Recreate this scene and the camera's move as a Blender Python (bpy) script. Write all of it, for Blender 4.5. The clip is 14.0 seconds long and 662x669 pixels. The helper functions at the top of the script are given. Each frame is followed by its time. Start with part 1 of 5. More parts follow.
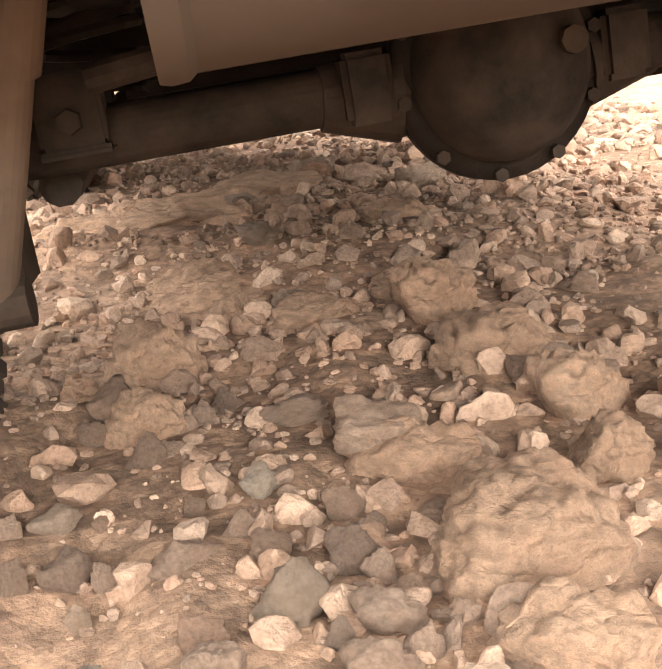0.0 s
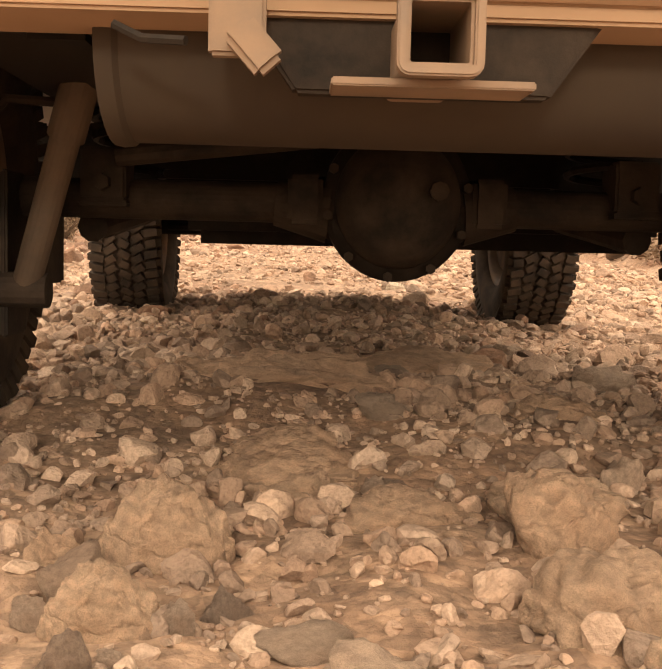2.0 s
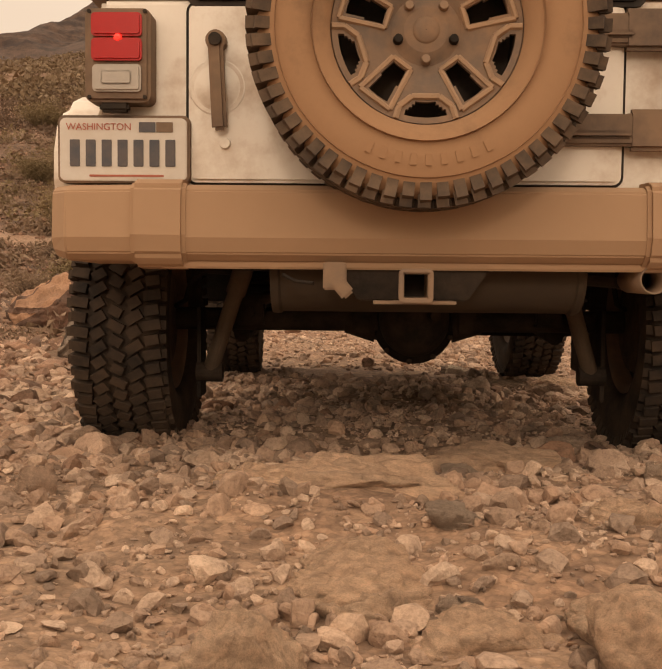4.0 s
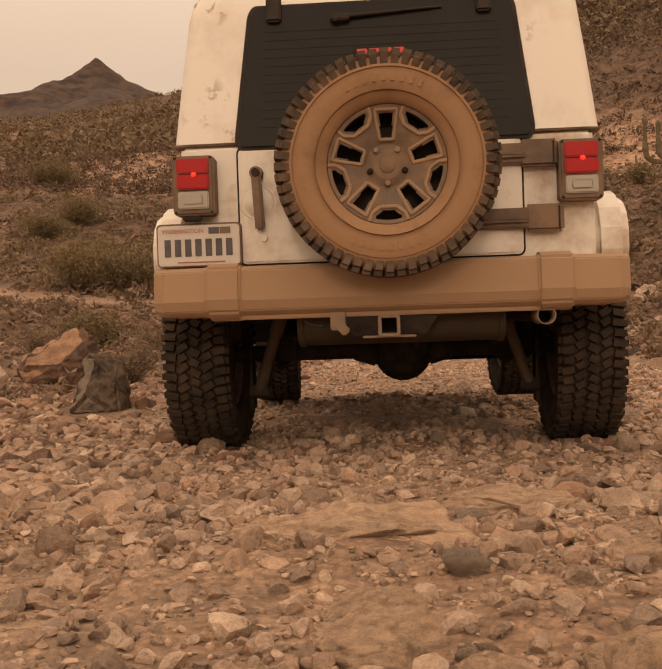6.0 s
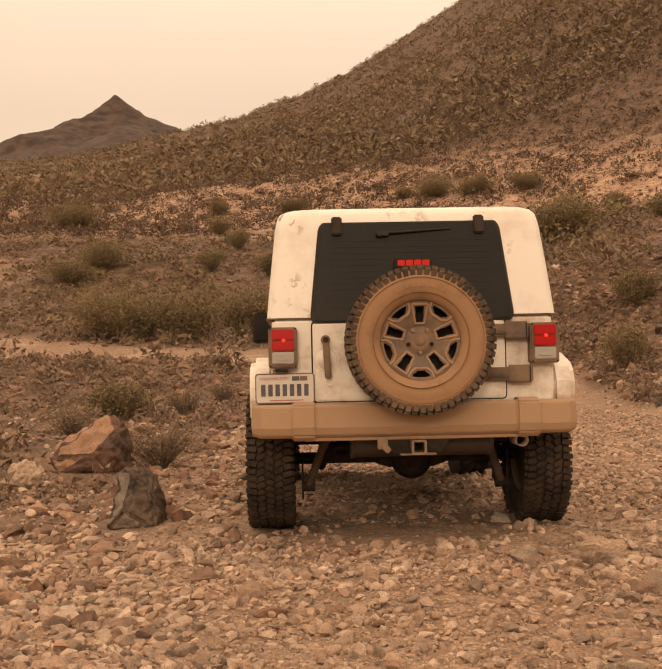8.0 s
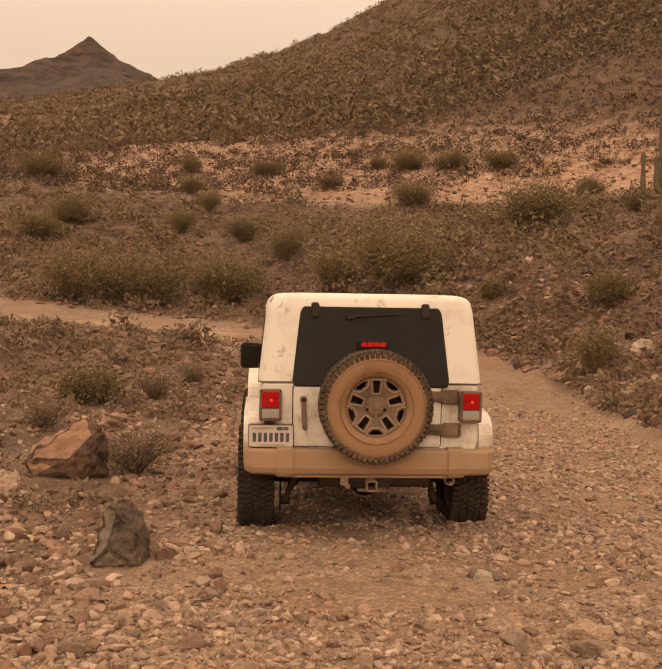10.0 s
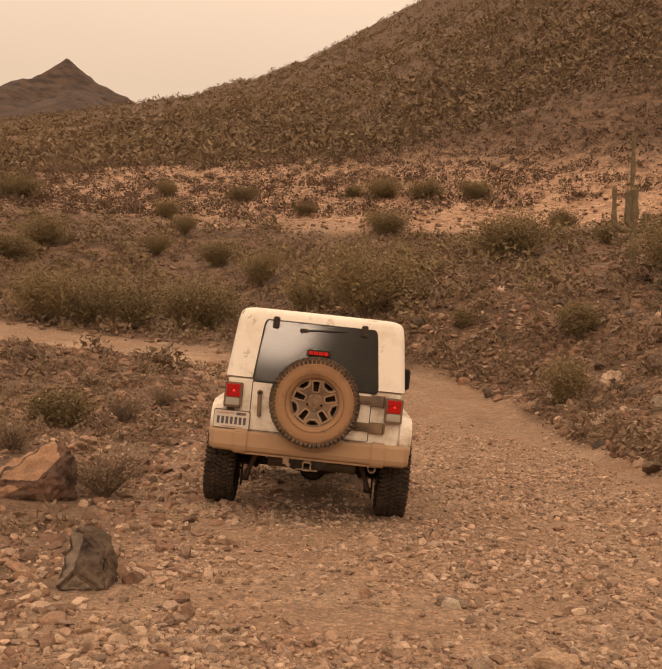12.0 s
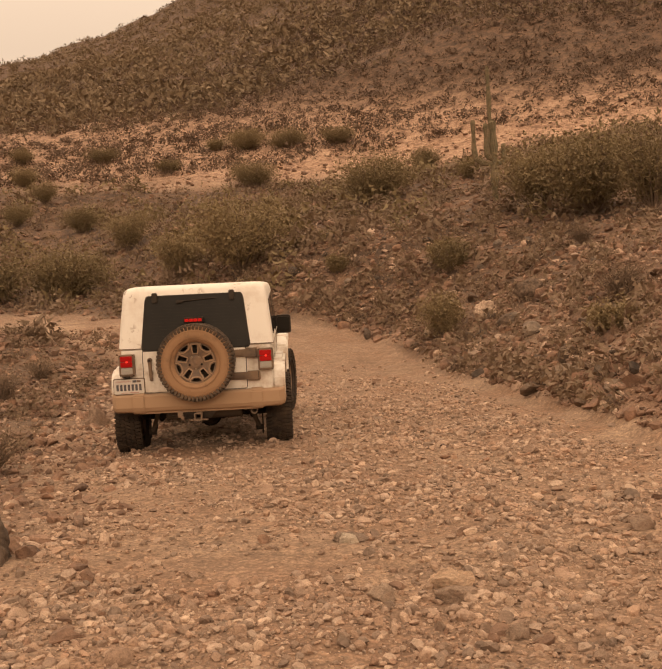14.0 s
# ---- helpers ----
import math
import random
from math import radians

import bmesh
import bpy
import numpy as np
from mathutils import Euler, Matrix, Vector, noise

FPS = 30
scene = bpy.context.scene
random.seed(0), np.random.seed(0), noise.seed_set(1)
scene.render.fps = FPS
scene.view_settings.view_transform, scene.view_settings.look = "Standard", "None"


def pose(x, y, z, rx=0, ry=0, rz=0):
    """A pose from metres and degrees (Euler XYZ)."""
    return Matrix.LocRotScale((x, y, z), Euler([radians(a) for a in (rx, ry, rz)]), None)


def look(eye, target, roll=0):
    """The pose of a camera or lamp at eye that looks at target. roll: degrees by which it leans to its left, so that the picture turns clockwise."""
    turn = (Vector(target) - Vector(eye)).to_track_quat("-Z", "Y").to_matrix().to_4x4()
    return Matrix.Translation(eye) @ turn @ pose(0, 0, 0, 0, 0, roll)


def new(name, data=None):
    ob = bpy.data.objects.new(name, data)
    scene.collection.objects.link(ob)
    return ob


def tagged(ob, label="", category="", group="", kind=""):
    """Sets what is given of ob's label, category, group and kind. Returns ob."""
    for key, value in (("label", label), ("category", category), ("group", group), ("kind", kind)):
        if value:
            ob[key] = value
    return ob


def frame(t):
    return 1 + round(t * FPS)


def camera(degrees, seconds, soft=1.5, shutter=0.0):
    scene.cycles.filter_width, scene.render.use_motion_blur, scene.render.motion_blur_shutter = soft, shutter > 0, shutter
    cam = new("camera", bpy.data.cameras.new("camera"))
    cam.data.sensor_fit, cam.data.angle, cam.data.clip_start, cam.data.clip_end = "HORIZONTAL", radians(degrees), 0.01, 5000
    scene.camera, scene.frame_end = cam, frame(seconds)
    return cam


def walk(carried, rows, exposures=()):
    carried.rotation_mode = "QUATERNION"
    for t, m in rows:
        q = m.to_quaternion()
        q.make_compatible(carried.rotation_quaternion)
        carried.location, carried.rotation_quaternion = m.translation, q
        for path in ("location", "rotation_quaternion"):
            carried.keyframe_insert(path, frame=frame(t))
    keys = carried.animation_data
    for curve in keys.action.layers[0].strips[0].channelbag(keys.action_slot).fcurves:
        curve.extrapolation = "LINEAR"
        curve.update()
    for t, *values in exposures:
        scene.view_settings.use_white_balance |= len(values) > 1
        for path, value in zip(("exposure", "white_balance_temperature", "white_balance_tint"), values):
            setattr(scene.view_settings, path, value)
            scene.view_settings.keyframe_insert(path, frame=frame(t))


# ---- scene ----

def aimed(x, y, z, yaw, pitch, roll):
    return pose(x, y, z) @ pose(0, 0, 0, 0, 0, yaw) @ pose(0, 0, 0, 90 + pitch, 0, 0) @ pose(0, 0, 0, 0, 0, roll)


cam = camera(36.3, 14.0, soft=1.5)
walk(cam, [
        (0, aimed(-0.216, -0.315, 0.479, -13.03, -17.36, -4.62)),
        (0.5, aimed(-0.096, -0.162, 0.502, -9.57, -16.58, -0.96)),
        (0.7, aimed(-0.043, -0.068, 0.469, -7.82, -11.63, -0.24)),
        (1, aimed(-0.003, -0.000, 0.401, -3.20, -7.94, 1.34)),
        (1.5, aimed(0.016, 0.018, 0.353, -1.61, -7.59, 3.44)),
        (2, aimed(0.017, 0.028, 0.373, -0.80, -6.40, 3.36)),
        (2.2, aimed(0.016, 0.025, 0.389, -0.63, -6.09, 3.55)),
        (2.5, aimed(0.025, 0.035, 0.407, 0.37, -4.75, 3.59)),
        (3, aimed(0.007, 0.049, 0.415, 0.80, -3.19, 3.50)),
        (3.2, aimed(-0.004, 0.051, 0.417, 1.06, -3.34, 3.25)),
        (5.3, aimed(0.003, 0.009, 0.448, 3.98, 0.20, -0.60)),
        (5.5, aimed(-0.000, 0.010, 0.448, 3.67, 0.19, -0.44)),
        (6, aimed(0.001, 0.007, 0.449, 3.12, 0.24, -0.76)),
        (6.5, aimed(0.001, 0.001, 0.451, 1.67, 0.19, -1.06)),
        (7, aimed(-0.000, -0.009, 0.454, 0.55, 0.16, -1.28)),
        (7.5, aimed(-0.029, -0.043, 0.629, 1.11, 0.92, -1.63)),
        (8, aimed(-0.027, -0.060, 0.951, 4.40, 1.83, -2.30)),
        (8.2, aimed(-0.034, -0.077, 1.106, 4.83, 2.34, -1.83)),
        (10.3, aimed(-0.247, -0.033, 1.499, 1.96, -0.62, 1.49)),
        (10.5, aimed(-0.244, -0.036, 1.501, 1.86, -0.18, 1.55)),
        (11, aimed(-0.231, -0.059, 1.498, 1.24, 0.47, 1.20)),
        (11.5, aimed(-0.233, -0.067, 1.491, 0.70, 0.41, 1.33)),
        (12, aimed(-0.238, -0.066, 1.491, 0.75, 1.09, 2.19)),
        (12.5, aimed(-0.241, -0.076, 1.487, 0.14, 1.11, 2.67)),
        (13, aimed(-0.241, -0.086, 1.476, -1.94, 0.19, 0.78)),
        (13.5, aimed(-0.235, -0.084, 1.460, -4.22, -0.91, -1.40)),
        (14, aimed(-0.226, -0.081, 1.456, -6.09, -1.67, -3.13)),
    ],
     exposures=[(0, 2.14, 5500, 11), (0.5, 1.88, 5400, 10), (1.5, 1.45, 6400, 13), (2.0, 0.98, 6750, 14), (2.5, 0.64, 6900, 15), (3.0, 0.36, 6900, 16), (5.3, -0.53, 7600, 24), (6.5, -0.38, 7500, 23),
                (7.0, -0.15, 7500, 22), (7.5, -0.13, 7500, 22), (8.2, -0.26, 7650, 23), (10.3, -0.36, 7650, 24), (12.0, -0.38, 7650, 24), (14.0, -0.29, 7600, 23)])

# ---- light: a hazy evening sky, low veiled sun behind the camera ----
world = bpy.data.worlds.new("hazy_sky")
scene.world = world
world.use_nodes = True
wn = world.node_tree.nodes
wl = world.node_tree.links
sky = wn.new("ShaderNodeTexSky")
sky.sky_type, sky.sun_disc = "NISHITA", False
sky.sun_elevation, sky.sun_rotation = radians(18), radians(182)
sky.dust_density, sky.air_density = 6.0, 1.0
skymix = wn.new("ShaderNodeMix")
skymix.data_type = "RGBA"
skymix.inputs[0].default_value = 0.85
scl = wn.new("ShaderNodeVectorMath")
scl.operation = "SCALE"
scl.inputs[3].default_value = 0.10
haze_n = wn.new("ShaderNodeTexNoise")
haze_n.inputs["Scale"].default_value = 1.6
haze_n.inputs["Detail"].default_value = 4
haze_r = wn.new("ShaderNodeValToRGB")
haze_r.color_ramp.elements[0].color, haze_r.color_ramp.elements[1].color = (1.03, 0.86, 0.635, 1), (1.13, 0.955, 0.715, 1)
haze_r.color_ramp.elements[0].position, haze_r.color_ramp.elements[1].position = 0.3, 0.7
wl.new(sky.outputs[0], scl.inputs[0])
wl.new(scl.outputs[0], skymix.inputs[6])
wl.new(haze_n.outputs[0], haze_r.inputs[0])
wl.new(haze_r.outputs[0], skymix.inputs[7])
# an overcast dome is brighter overhead than at the horizon
wco = wn.new("ShaderNodeTexCoord")
wsep = wn.new("ShaderNodeSeparateXYZ")
wmap = wn.new("ShaderNodeMapRange")
wmap.inputs[1].default_value, wmap.inputs[2].default_value = 0.25, 1.0
wmap.inputs[3].default_value, wmap.inputs[4].default_value = 1.0, 2.5
dome = wn.new("ShaderNodeVectorMath")
dome.operation = "SCALE"
wl.new(wco.outputs["Generated"], wsep.inputs[0])
wl.new(wsep.outputs[2], wmap.inputs[0])
wl.new(skymix.outputs[2], dome.inputs[0])
wl.new(wmap.outputs[0], dome.inputs[3])
wl.new(dome.outputs[0], wn["Background"].inputs[0])
wn["Background"].inputs[1].default_value = 1.0
sun = new("sun", bpy.data.lights.new("sun", "SUN"))
sun.data.energy, sun.data.angle, sun.data.color = 0.47, radians(5), (1.0, 0.86, 0.68)
sun.matrix_world = look((-0.7, -20, 6.3), (0, 0, 0))


# ---- materials ----
class Nodes:
    def __init__(self, name):
        self.m = bpy.data.materials.new(name)
        self.m.use_nodes = True
        self.t = self.m.node_tree
        self.b = self.t.nodes["Principled BSDF"]
        self.co = self.t.nodes.new("ShaderNodeTexCoord")

    def node(self, kind, **inputs):
        n = self.t.nodes.new(kind)
        for k, v in inputs.items():
            n.inputs[k.replace("_", " ")].default_value = v
        return n

    def link(self, a, b):
        self.t.links.new(a, b)

    def noise(self, scale, detail=5, rough=0.6, space="Object"):
        n = self.node("ShaderNodeTexNoise", Scale=scale, Detail=detail, Roughness=rough)
        self.link(self.co.outputs[space], n.inputs["Vector"])
        return n.outputs[0]

    def ramp(self, fac, *stops):
        n = self.t.nodes.new("ShaderNodeValToRGB")
        r = n.color_ramp
        while len(r.elements) < len(stops):
            r.elements.new(0.5)
        for e, (p, c) in zip(r.elements, stops):
            e.position, e.color = p, (*c, 1) if len(c) == 3 else c
        self.link(fac, n.inputs[0])
        return n.outputs[0]

    def mix(self, fac, a, b, mode="MIX"):
        n = self.t.nodes.new("ShaderNodeMix")
        n.data_type, n.blend_type = "RGBA", mode
        for s, v in ((0, fac), (6, a), (7, b)):
            if isinstance(v, (int, float)):
                n.inputs[s].default_value = v
            elif isinstance(v, tuple):
                n.inputs[s].default_value = (*v, 1)
            else:
                self.link(v, n.inputs[s])
        return n.outputs[2]

    def maths(self, op, a, b=0.0):
        n = self.t.nodes.new("ShaderNodeMath")
        n.operation = op
        for s, v in ((0, a), (1, b)):
            if isinstance(v, (int, float)):
                n.inputs[s].default_value = v
            else:
                self.link(v, n.inputs[s])
        return n.outputs[0]

    def bump(self, height, strength, distance):
        n = self.node("ShaderNodeBump", Strength=strength, Distance=distance)
        self.link(height, n.inputs["Height"])
        self.link(n.outputs[0], self.b.inputs["Normal"])

    def done(self, color, rough=0.9, metal=0.0):
        for key, v in (("Base Color", color), ("Roughness", rough), ("Metallic", metal)):
            if isinstance(v, (int, float)):
                self.b.inputs[key].default_value = v
            elif isinstance(v, tuple):
                self.b.inputs[key].default_value = (*v, 1)
            else:
                self.link(v, self.b.inputs[key])
        return self.m


DUST = (0.42, 0.27, 0.165)


def dusty(name, base, dust=0.5, rough=0.6, metal=0.0, scale=6.0, lo=0.35, hi=0.7, relief=0.15, dust_color=DUST, gloss=0.5):
    """A surface under patches of trail dust."""
    n = Nodes(name)
    a = n.noise(scale, 6, 0.65)
    b = n.noise(scale * 9, 4, 0.7)
    f = n.maths("MULTIPLY", n.ramp(a, (lo, (0, 0, 0)), (hi, (1, 1, 1))), dust)
    f2 = n.maths("ADD", f, n.maths("MULTIPLY", n.maths("SUBTRACT", b, 0.5), 0.35 * dust))
    grain = n.mix(n.maths("MULTIPLY", b, 0.5), dust_color, tuple(c * 0.7 for c in dust_color))
    col = n.mix(f2, base, grain)
    n.bump(b, relief, 0.002)
    n.b.inputs["Specular IOR Level"].default_value = gloss
    return n.done(col, n.maths("ADD", n.maths("MULTIPLY", f2, 0.9 - rough), rough), metal)


def rock_material(name, light, dark, stain, spread=1.0, cracks=0.0):
    n = Nodes(name)
    rnd = n.t.nodes.new("ShaderNodeObjectInfo").outputs["Random"]
    isl = n.t.nodes.new("ShaderNodeNewGeometry").outputs["Random Per Island"]
    a = n.noise(5, 7, 0.65)
    b = n.noise(45, 6, 0.7)
    c = n.noise(1.3, 3)
    base = n.mix(n.ramp(a, (0.35, (0, 0, 0)), (0.68, (1, 1, 1))), dark, light)
    base = n.mix(n.maths("MULTIPLY", n.ramp(c, (0.45, (0, 0, 0)), (0.7, (1, 1, 1))), 0.45), base, stain)
    vary = n.maths("FRACT", n.maths("ADD", rnd, isl))
    base = n.mix(spread, base, n.ramp(vary, (0.0, (0.52, 0.50, 0.49)), (0.3, (0.74, 0.69, 0.65)), (0.5, (0.95, 0.84, 0.76)), (0.75, (0.98, 0.97, 0.96)), (1.0, (1.28, 1.25, 1.2))), "MULTIPLY")
    speck = n.ramp(b, (0.32, (0.45, 0.42, 0.4)), (0.5, (1, 1, 1)), (0.72, (1.15, 1.12, 1.1)))
    base = n.mix(0.55, base, speck, "MULTIPLY")
    e = n.noise(160, 3, 0.7)
    base = n.mix(0.5, base, n.ramp(e, (0.3, (0.55, 0.53, 0.5)), (0.55, (1.08, 1.06, 1.04))), "MULTIPLY")
    relief = n.maths("ADD", n.maths("MULTIPLY", a, 0.7), n.maths("MULTIPLY", b, 0.5))
    if cracks:
        # weathered seams, bent by the grain
        co = n.node("ShaderNodeVectorMath")
        co.operation = "MULTIPLY_ADD"
        n.link(n.mix(1.0, (0, 0, 0), n.t.nodes.new("ShaderNodeTexNoise").outputs[1]), co.inputs[0])
        co.inputs[1].default_value = (0.7, 0.7, 0.7)
        n.link(n.co.outputs["Object"], co.inputs[2])
        v = n.node("ShaderNodeTexVoronoi", Scale=0.95)
        v.feature = "DISTANCE_TO_EDGE"
        n.link(co.outputs[0], v.inputs["Vector"])
        seam = n.ramp(v.outputs["Distance"], (0.0, (0, 0, 0)), (0.055, (1, 1, 1)))
        base = n.mix(cracks, base, n.ramp(v.outputs["Distance"], (0.0, (0.35, 0.31, 0.28)), (0.05, (1, 1, 1))), "MULTIPLY")
        relief = n.maths("ADD", relief, n.maths("MULTIPLY", seam, 0.22))
    n.bump(relief, 0.9, 0.025)
    return n.done(base, 0.92)


STONE = rock_material("tan_stone", (0.60, 0.455, 0.35), (0.34, 0.25, 0.192), (0.44, 0.285, 0.20), 0.85)
SLAB = rock_material("sandy_slab", (0.80, 0.56, 0.39), (0.46, 0.32, 0.225), (0.60, 0.37, 0.235), 0.3, 0.3)
TRAILSTONE = rock_material("brown_trail_stone", (0.58, 0.435, 0.335), (0.33, 0.245, 0.188), (0.46, 0.295, 0.205), 1.0)
GREYROCK = rock_material("dark_volcanic_rock", (0.27, 0.205, 0.155), (0.075, 0.058, 0.047), (0.18, 0.135, 0.10))
TRAILGREY = rock_material("grey_brown_trail_rock", (0.56, 0.43, 0.33), (0.38, 0.29, 0.225), (0.46, 0.33, 0.24), 0.4)
REDROCK = rock_material("red_varnished_rock", (0.40, 0.25, 0.172), (0.15, 0.10, 0.075), (0.24, 0.13, 0.085), 0.8)
# lit and shaded sides of the boulders, put into the rock colour
RUST_LIT = rock_material("lit_orange_boulder_face", (0.44, 0.265, 0.165), (0.26, 0.15, 0.095), (0.38, 0.19, 0.105), 0.0)
GREY_LIT = rock_material("lit_grey_rock_face", (0.28, 0.225, 0.175), (0.19, 0.15, 0.12), (0.23, 0.175, 0.135), 0.0)
RED_SHADED = rock_material("shaded_red_boulder_side", (0.20, 0.115, 0.08), (0.07, 0.045, 0.035), (0.17, 0.085, 0.05), 0.0)
PALEROCK = rock_material("pale_quartz_rock", (0.62, 0.54, 0.45), (0.42, 0.34, 0.27), (0.45, 0.33, 0.22))


def ground_material():
    n = Nodes("desert_soil")
    road = n.t.nodes.new("ShaderNodeAttribute")
    road.attribute_name = "road"
    pale = n.t.nodes.new("ShaderNodeAttribute")
    pale.attribute_name = "pale"
    cliff = n.t.nodes.new("ShaderNodeAttribute")
    cliff.attribute_name = "cliff"
    scrub = n.t.nodes.new("ShaderNodeAttribute")
    scrub.attribute_name = "scrub"
    a = n.noise(0.35, 6, 0.6)
    b = n.noise(4, 7, 0.7)
    c = n.noise(32, 5, 0.7)
    far = n.noise(0.9, 8, 0.75)
    soil = n.mix(n.ramp(b, (0.35, (0, 0, 0)), (0.65, (1, 1, 1))), (0.24, 0.165, 0.116), (0.42, 0.30, 0.212))
    soil = n.mix(n.ramp(a, (0.42, (0, 0, 0)), (0.66, (1, 1, 1))), soil, (0.235, 0.13, 0.082))
    fine = n.noise(2.4, 6, 0.75)
    rough_land = n.mix(n.ramp(n.maths("ADD", n.maths("MULTIPLY", far, 0.5), n.maths("MULTIPLY", fine, 0.5)), (0.43, (0, 0, 0)), (0.57, (1, 1, 1))), (0.075, 0.047, 0.031), (0.215, 0.132, 0.084))
    soil = n.mix(scrub.outputs["Fac"], soil, rough_land)
    sand = n.mix(n.ramp(b, (0.3, (0, 0, 0)), (0.7, (1, 1, 1))), (0.26, 0.175, 0.122), (0.40, 0.28, 0.197))
    sand = n.mix(n.ramp(far, (0.44, (0, 0, 0)), (0.58, (0.8, 0.8, 0.8))), sand, (0.30, 0.18, 0.115))
    worn = n.noise(0.55, 5, 0.65)
    sand = n.mix(n.ramp(worn, (0.52, (0, 0, 0)), (0.64, (0.7, 0.7, 0.7))), sand, (0.50, 0.365, 0.26))
    col = n.mix(road.outputs["Fac"], soil, sand)
    blotch = n.ramp(n.maths("ADD", n.maths("MULTIPLY", far, 0.45), n.maths("MULTIPLY", fine, 0.55)), (0.42, (0.21, 0.125, 0.083)), (0.49, (0.40, 0.25, 0.168)), (0.58, (0.60, 0.415, 0.295)))
    col = n.mix(pale.outputs["Fac"], col, blotch)
    strata = n.noise(0.06, 8, 0.7)
    col = n.mix(cliff.outputs["Fac"], col, n.ramp(strata, (0.4, (0.04, 0.026, 0.022)), (0.6, (0.11, 0.07, 0.052))))
    col = n.mix(0.5, col, n.ramp(c, (0.3, (0.5, 0.48, 0.46)), (0.6, (1.1, 1.08, 1.05))), "MULTIPLY")
    # loose grit too small to pick apart
    relief = n.maths("MULTIPLY", b, 0.6)
    for size, depth in ((26, 0.13), (70, 0.06)):
        v = n.node("ShaderNodeTexVoronoi", Scale=size)
        warp = n.node("ShaderNodeVectorMath")
        warp.operation = "MULTIPLY_ADD"
        n.link(c, warp.inputs[0])
        warp.inputs[1].default_value = (0.008, 0.008, 0.008)
        n.link(n.co.outputs["Object"], warp.inputs[2])
        n.link(warp.outputs[0], v.inputs["Vector"])
        tone = n.node("ShaderNodeSeparateColor")
        n.link(v.outputs["Color"], tone.inputs[0])
        col = n.mix(0.45, col, n.ramp(tone.outputs[0], (0.0, (0.5, 0.48, 0.47)), (0.5, (0.95, 0.92, 0.9)), (1.0, (1.42, 1.38, 1.33))), "MULTIPLY")
        col = n.mix(0.4, col, n.ramp(v.outputs["Distance"], (0.35, (1.05, 1.05, 1.05)), (0.75, (0.62, 0.59, 0.57))), "MULTIPLY")
        relief = n.maths("SUBTRACT", relief, n.maths("MULTIPLY", v.outputs["Distance"], depth))
    n.bump(n.maths("ADD", relief, n.maths("MULTIPLY", c, 0.12)), 0.75, 0.04)
    return n.done(col, 0.97)


SOIL = ground_material()
WHITE = dusty("dusty_white_paint", (0.78, 0.73, 0.65), 0.75, 0.35, scale=3.6, lo=0.47, hi=0.68, relief=0.05)
BUMPER = dusty("dust_coated_plastic", (0.30, 0.19, 0.115), 0.95, 0.75, scale=1.6, lo=0.05, hi=0.45, relief=0.1)
RUBBER = dusty("dusty_rubber", (0.020, 0.018, 0.017), 0.2, 0.85, scale=9, lo=0.3, hi=0.75, relief=0.3, gloss=0.15)
SPARE_RUBBER = dusty("dust_caked_rubber", (0.05, 0.036, 0.026), 0.9, 0.9, scale=5, lo=0.0, hi=0.46, relief=0.3, dust_color=(0.39, 0.225, 0.122))
SPARE_TREAD = dusty("worn_tread_rubber", (0.024, 0.019, 0.016), 0.32, 0.9, scale=9, lo=0.28, hi=0.66, relief=0.3)
RIM = dusty("dusty_grey_alloy", (0.10, 0.078, 0.062), 0.78, 0.6, 0.05, scale=9, lo=0.3, hi=0.68, dust_color=(0.34, 0.205, 0.12))
RIM_EDGE = dusty("dust_lined_alloy_edge", (0.26, 0.18, 0.12), 0.8, 0.7, 0.0, scale=14, lo=0.25, hi=0.6)
SHOCK = dusty("dusty_shock_paint", (0.075, 0.058, 0.045), 0.6, 0.6, scale=10, lo=0.25, hi=0.7, dust_color=(0.20, 0.135, 0.088), gloss=0.15)
BLACK = dusty("black_trim", (0.014, 0.013, 0.012), 0.12, 0.6, scale=8, gloss=0.15)
TRIM = dusty("dusty_dark_trim", (0.085, 0.06, 0.045), 0.5, 0.7, scale=5, lo=0.25, hi=0.6)
UNDER = dusty("grimy_steel", (0.019, 0.0155, 0.013), 0.34, 0.75, 0.0, scale=11, lo=0.35, hi=0.7, relief=0.5, dust_color=(0.16, 0.11, 0.075), gloss=0.15)
OILY = dusty("oily_black_iron", (0.016, 0.0125, 0.010), 0.18, 0.6, 0.0, scale=14, lo=0.45, hi=0.75, relief=0.6, dust_color=(0.12, 0.085, 0.06), gloss=0.15)
MUFFLER = dusty("dusty_muffler_steel", (0.05, 0.038, 0.03), 0.8, 0.85, 0.0, scale=3, lo=0.2, hi=0.65, dust_color=(0.088, 0.067, 0.047), gloss=0.2)
STEEL = dusty("dusty_steel", (0.17, 0.13, 0.10), 0.6, 0.6, 0.1, scale=12, lo=0.15, hi=0.6)
PLATE = dusty("plate_enamel", (0.62, 0.58, 0.52), 0.3, 0.5, scale=12, lo=0.4, hi=0.8, relief=0.05)
PLATE_INK = dusty("plate_ink", (0.06, 0.065, 0.08), 0.2, 0.6, scale=20)
PLATE_RED = dusty("plate_red_ink", (0.40, 0.10, 0.06), 0.2, 0.6, scale=20)
DRUM = dusty("brake_drum_iron", (0.05, 0.038, 0.03), 0.35, 0.8, 0.1, scale=9, gloss=0.15)


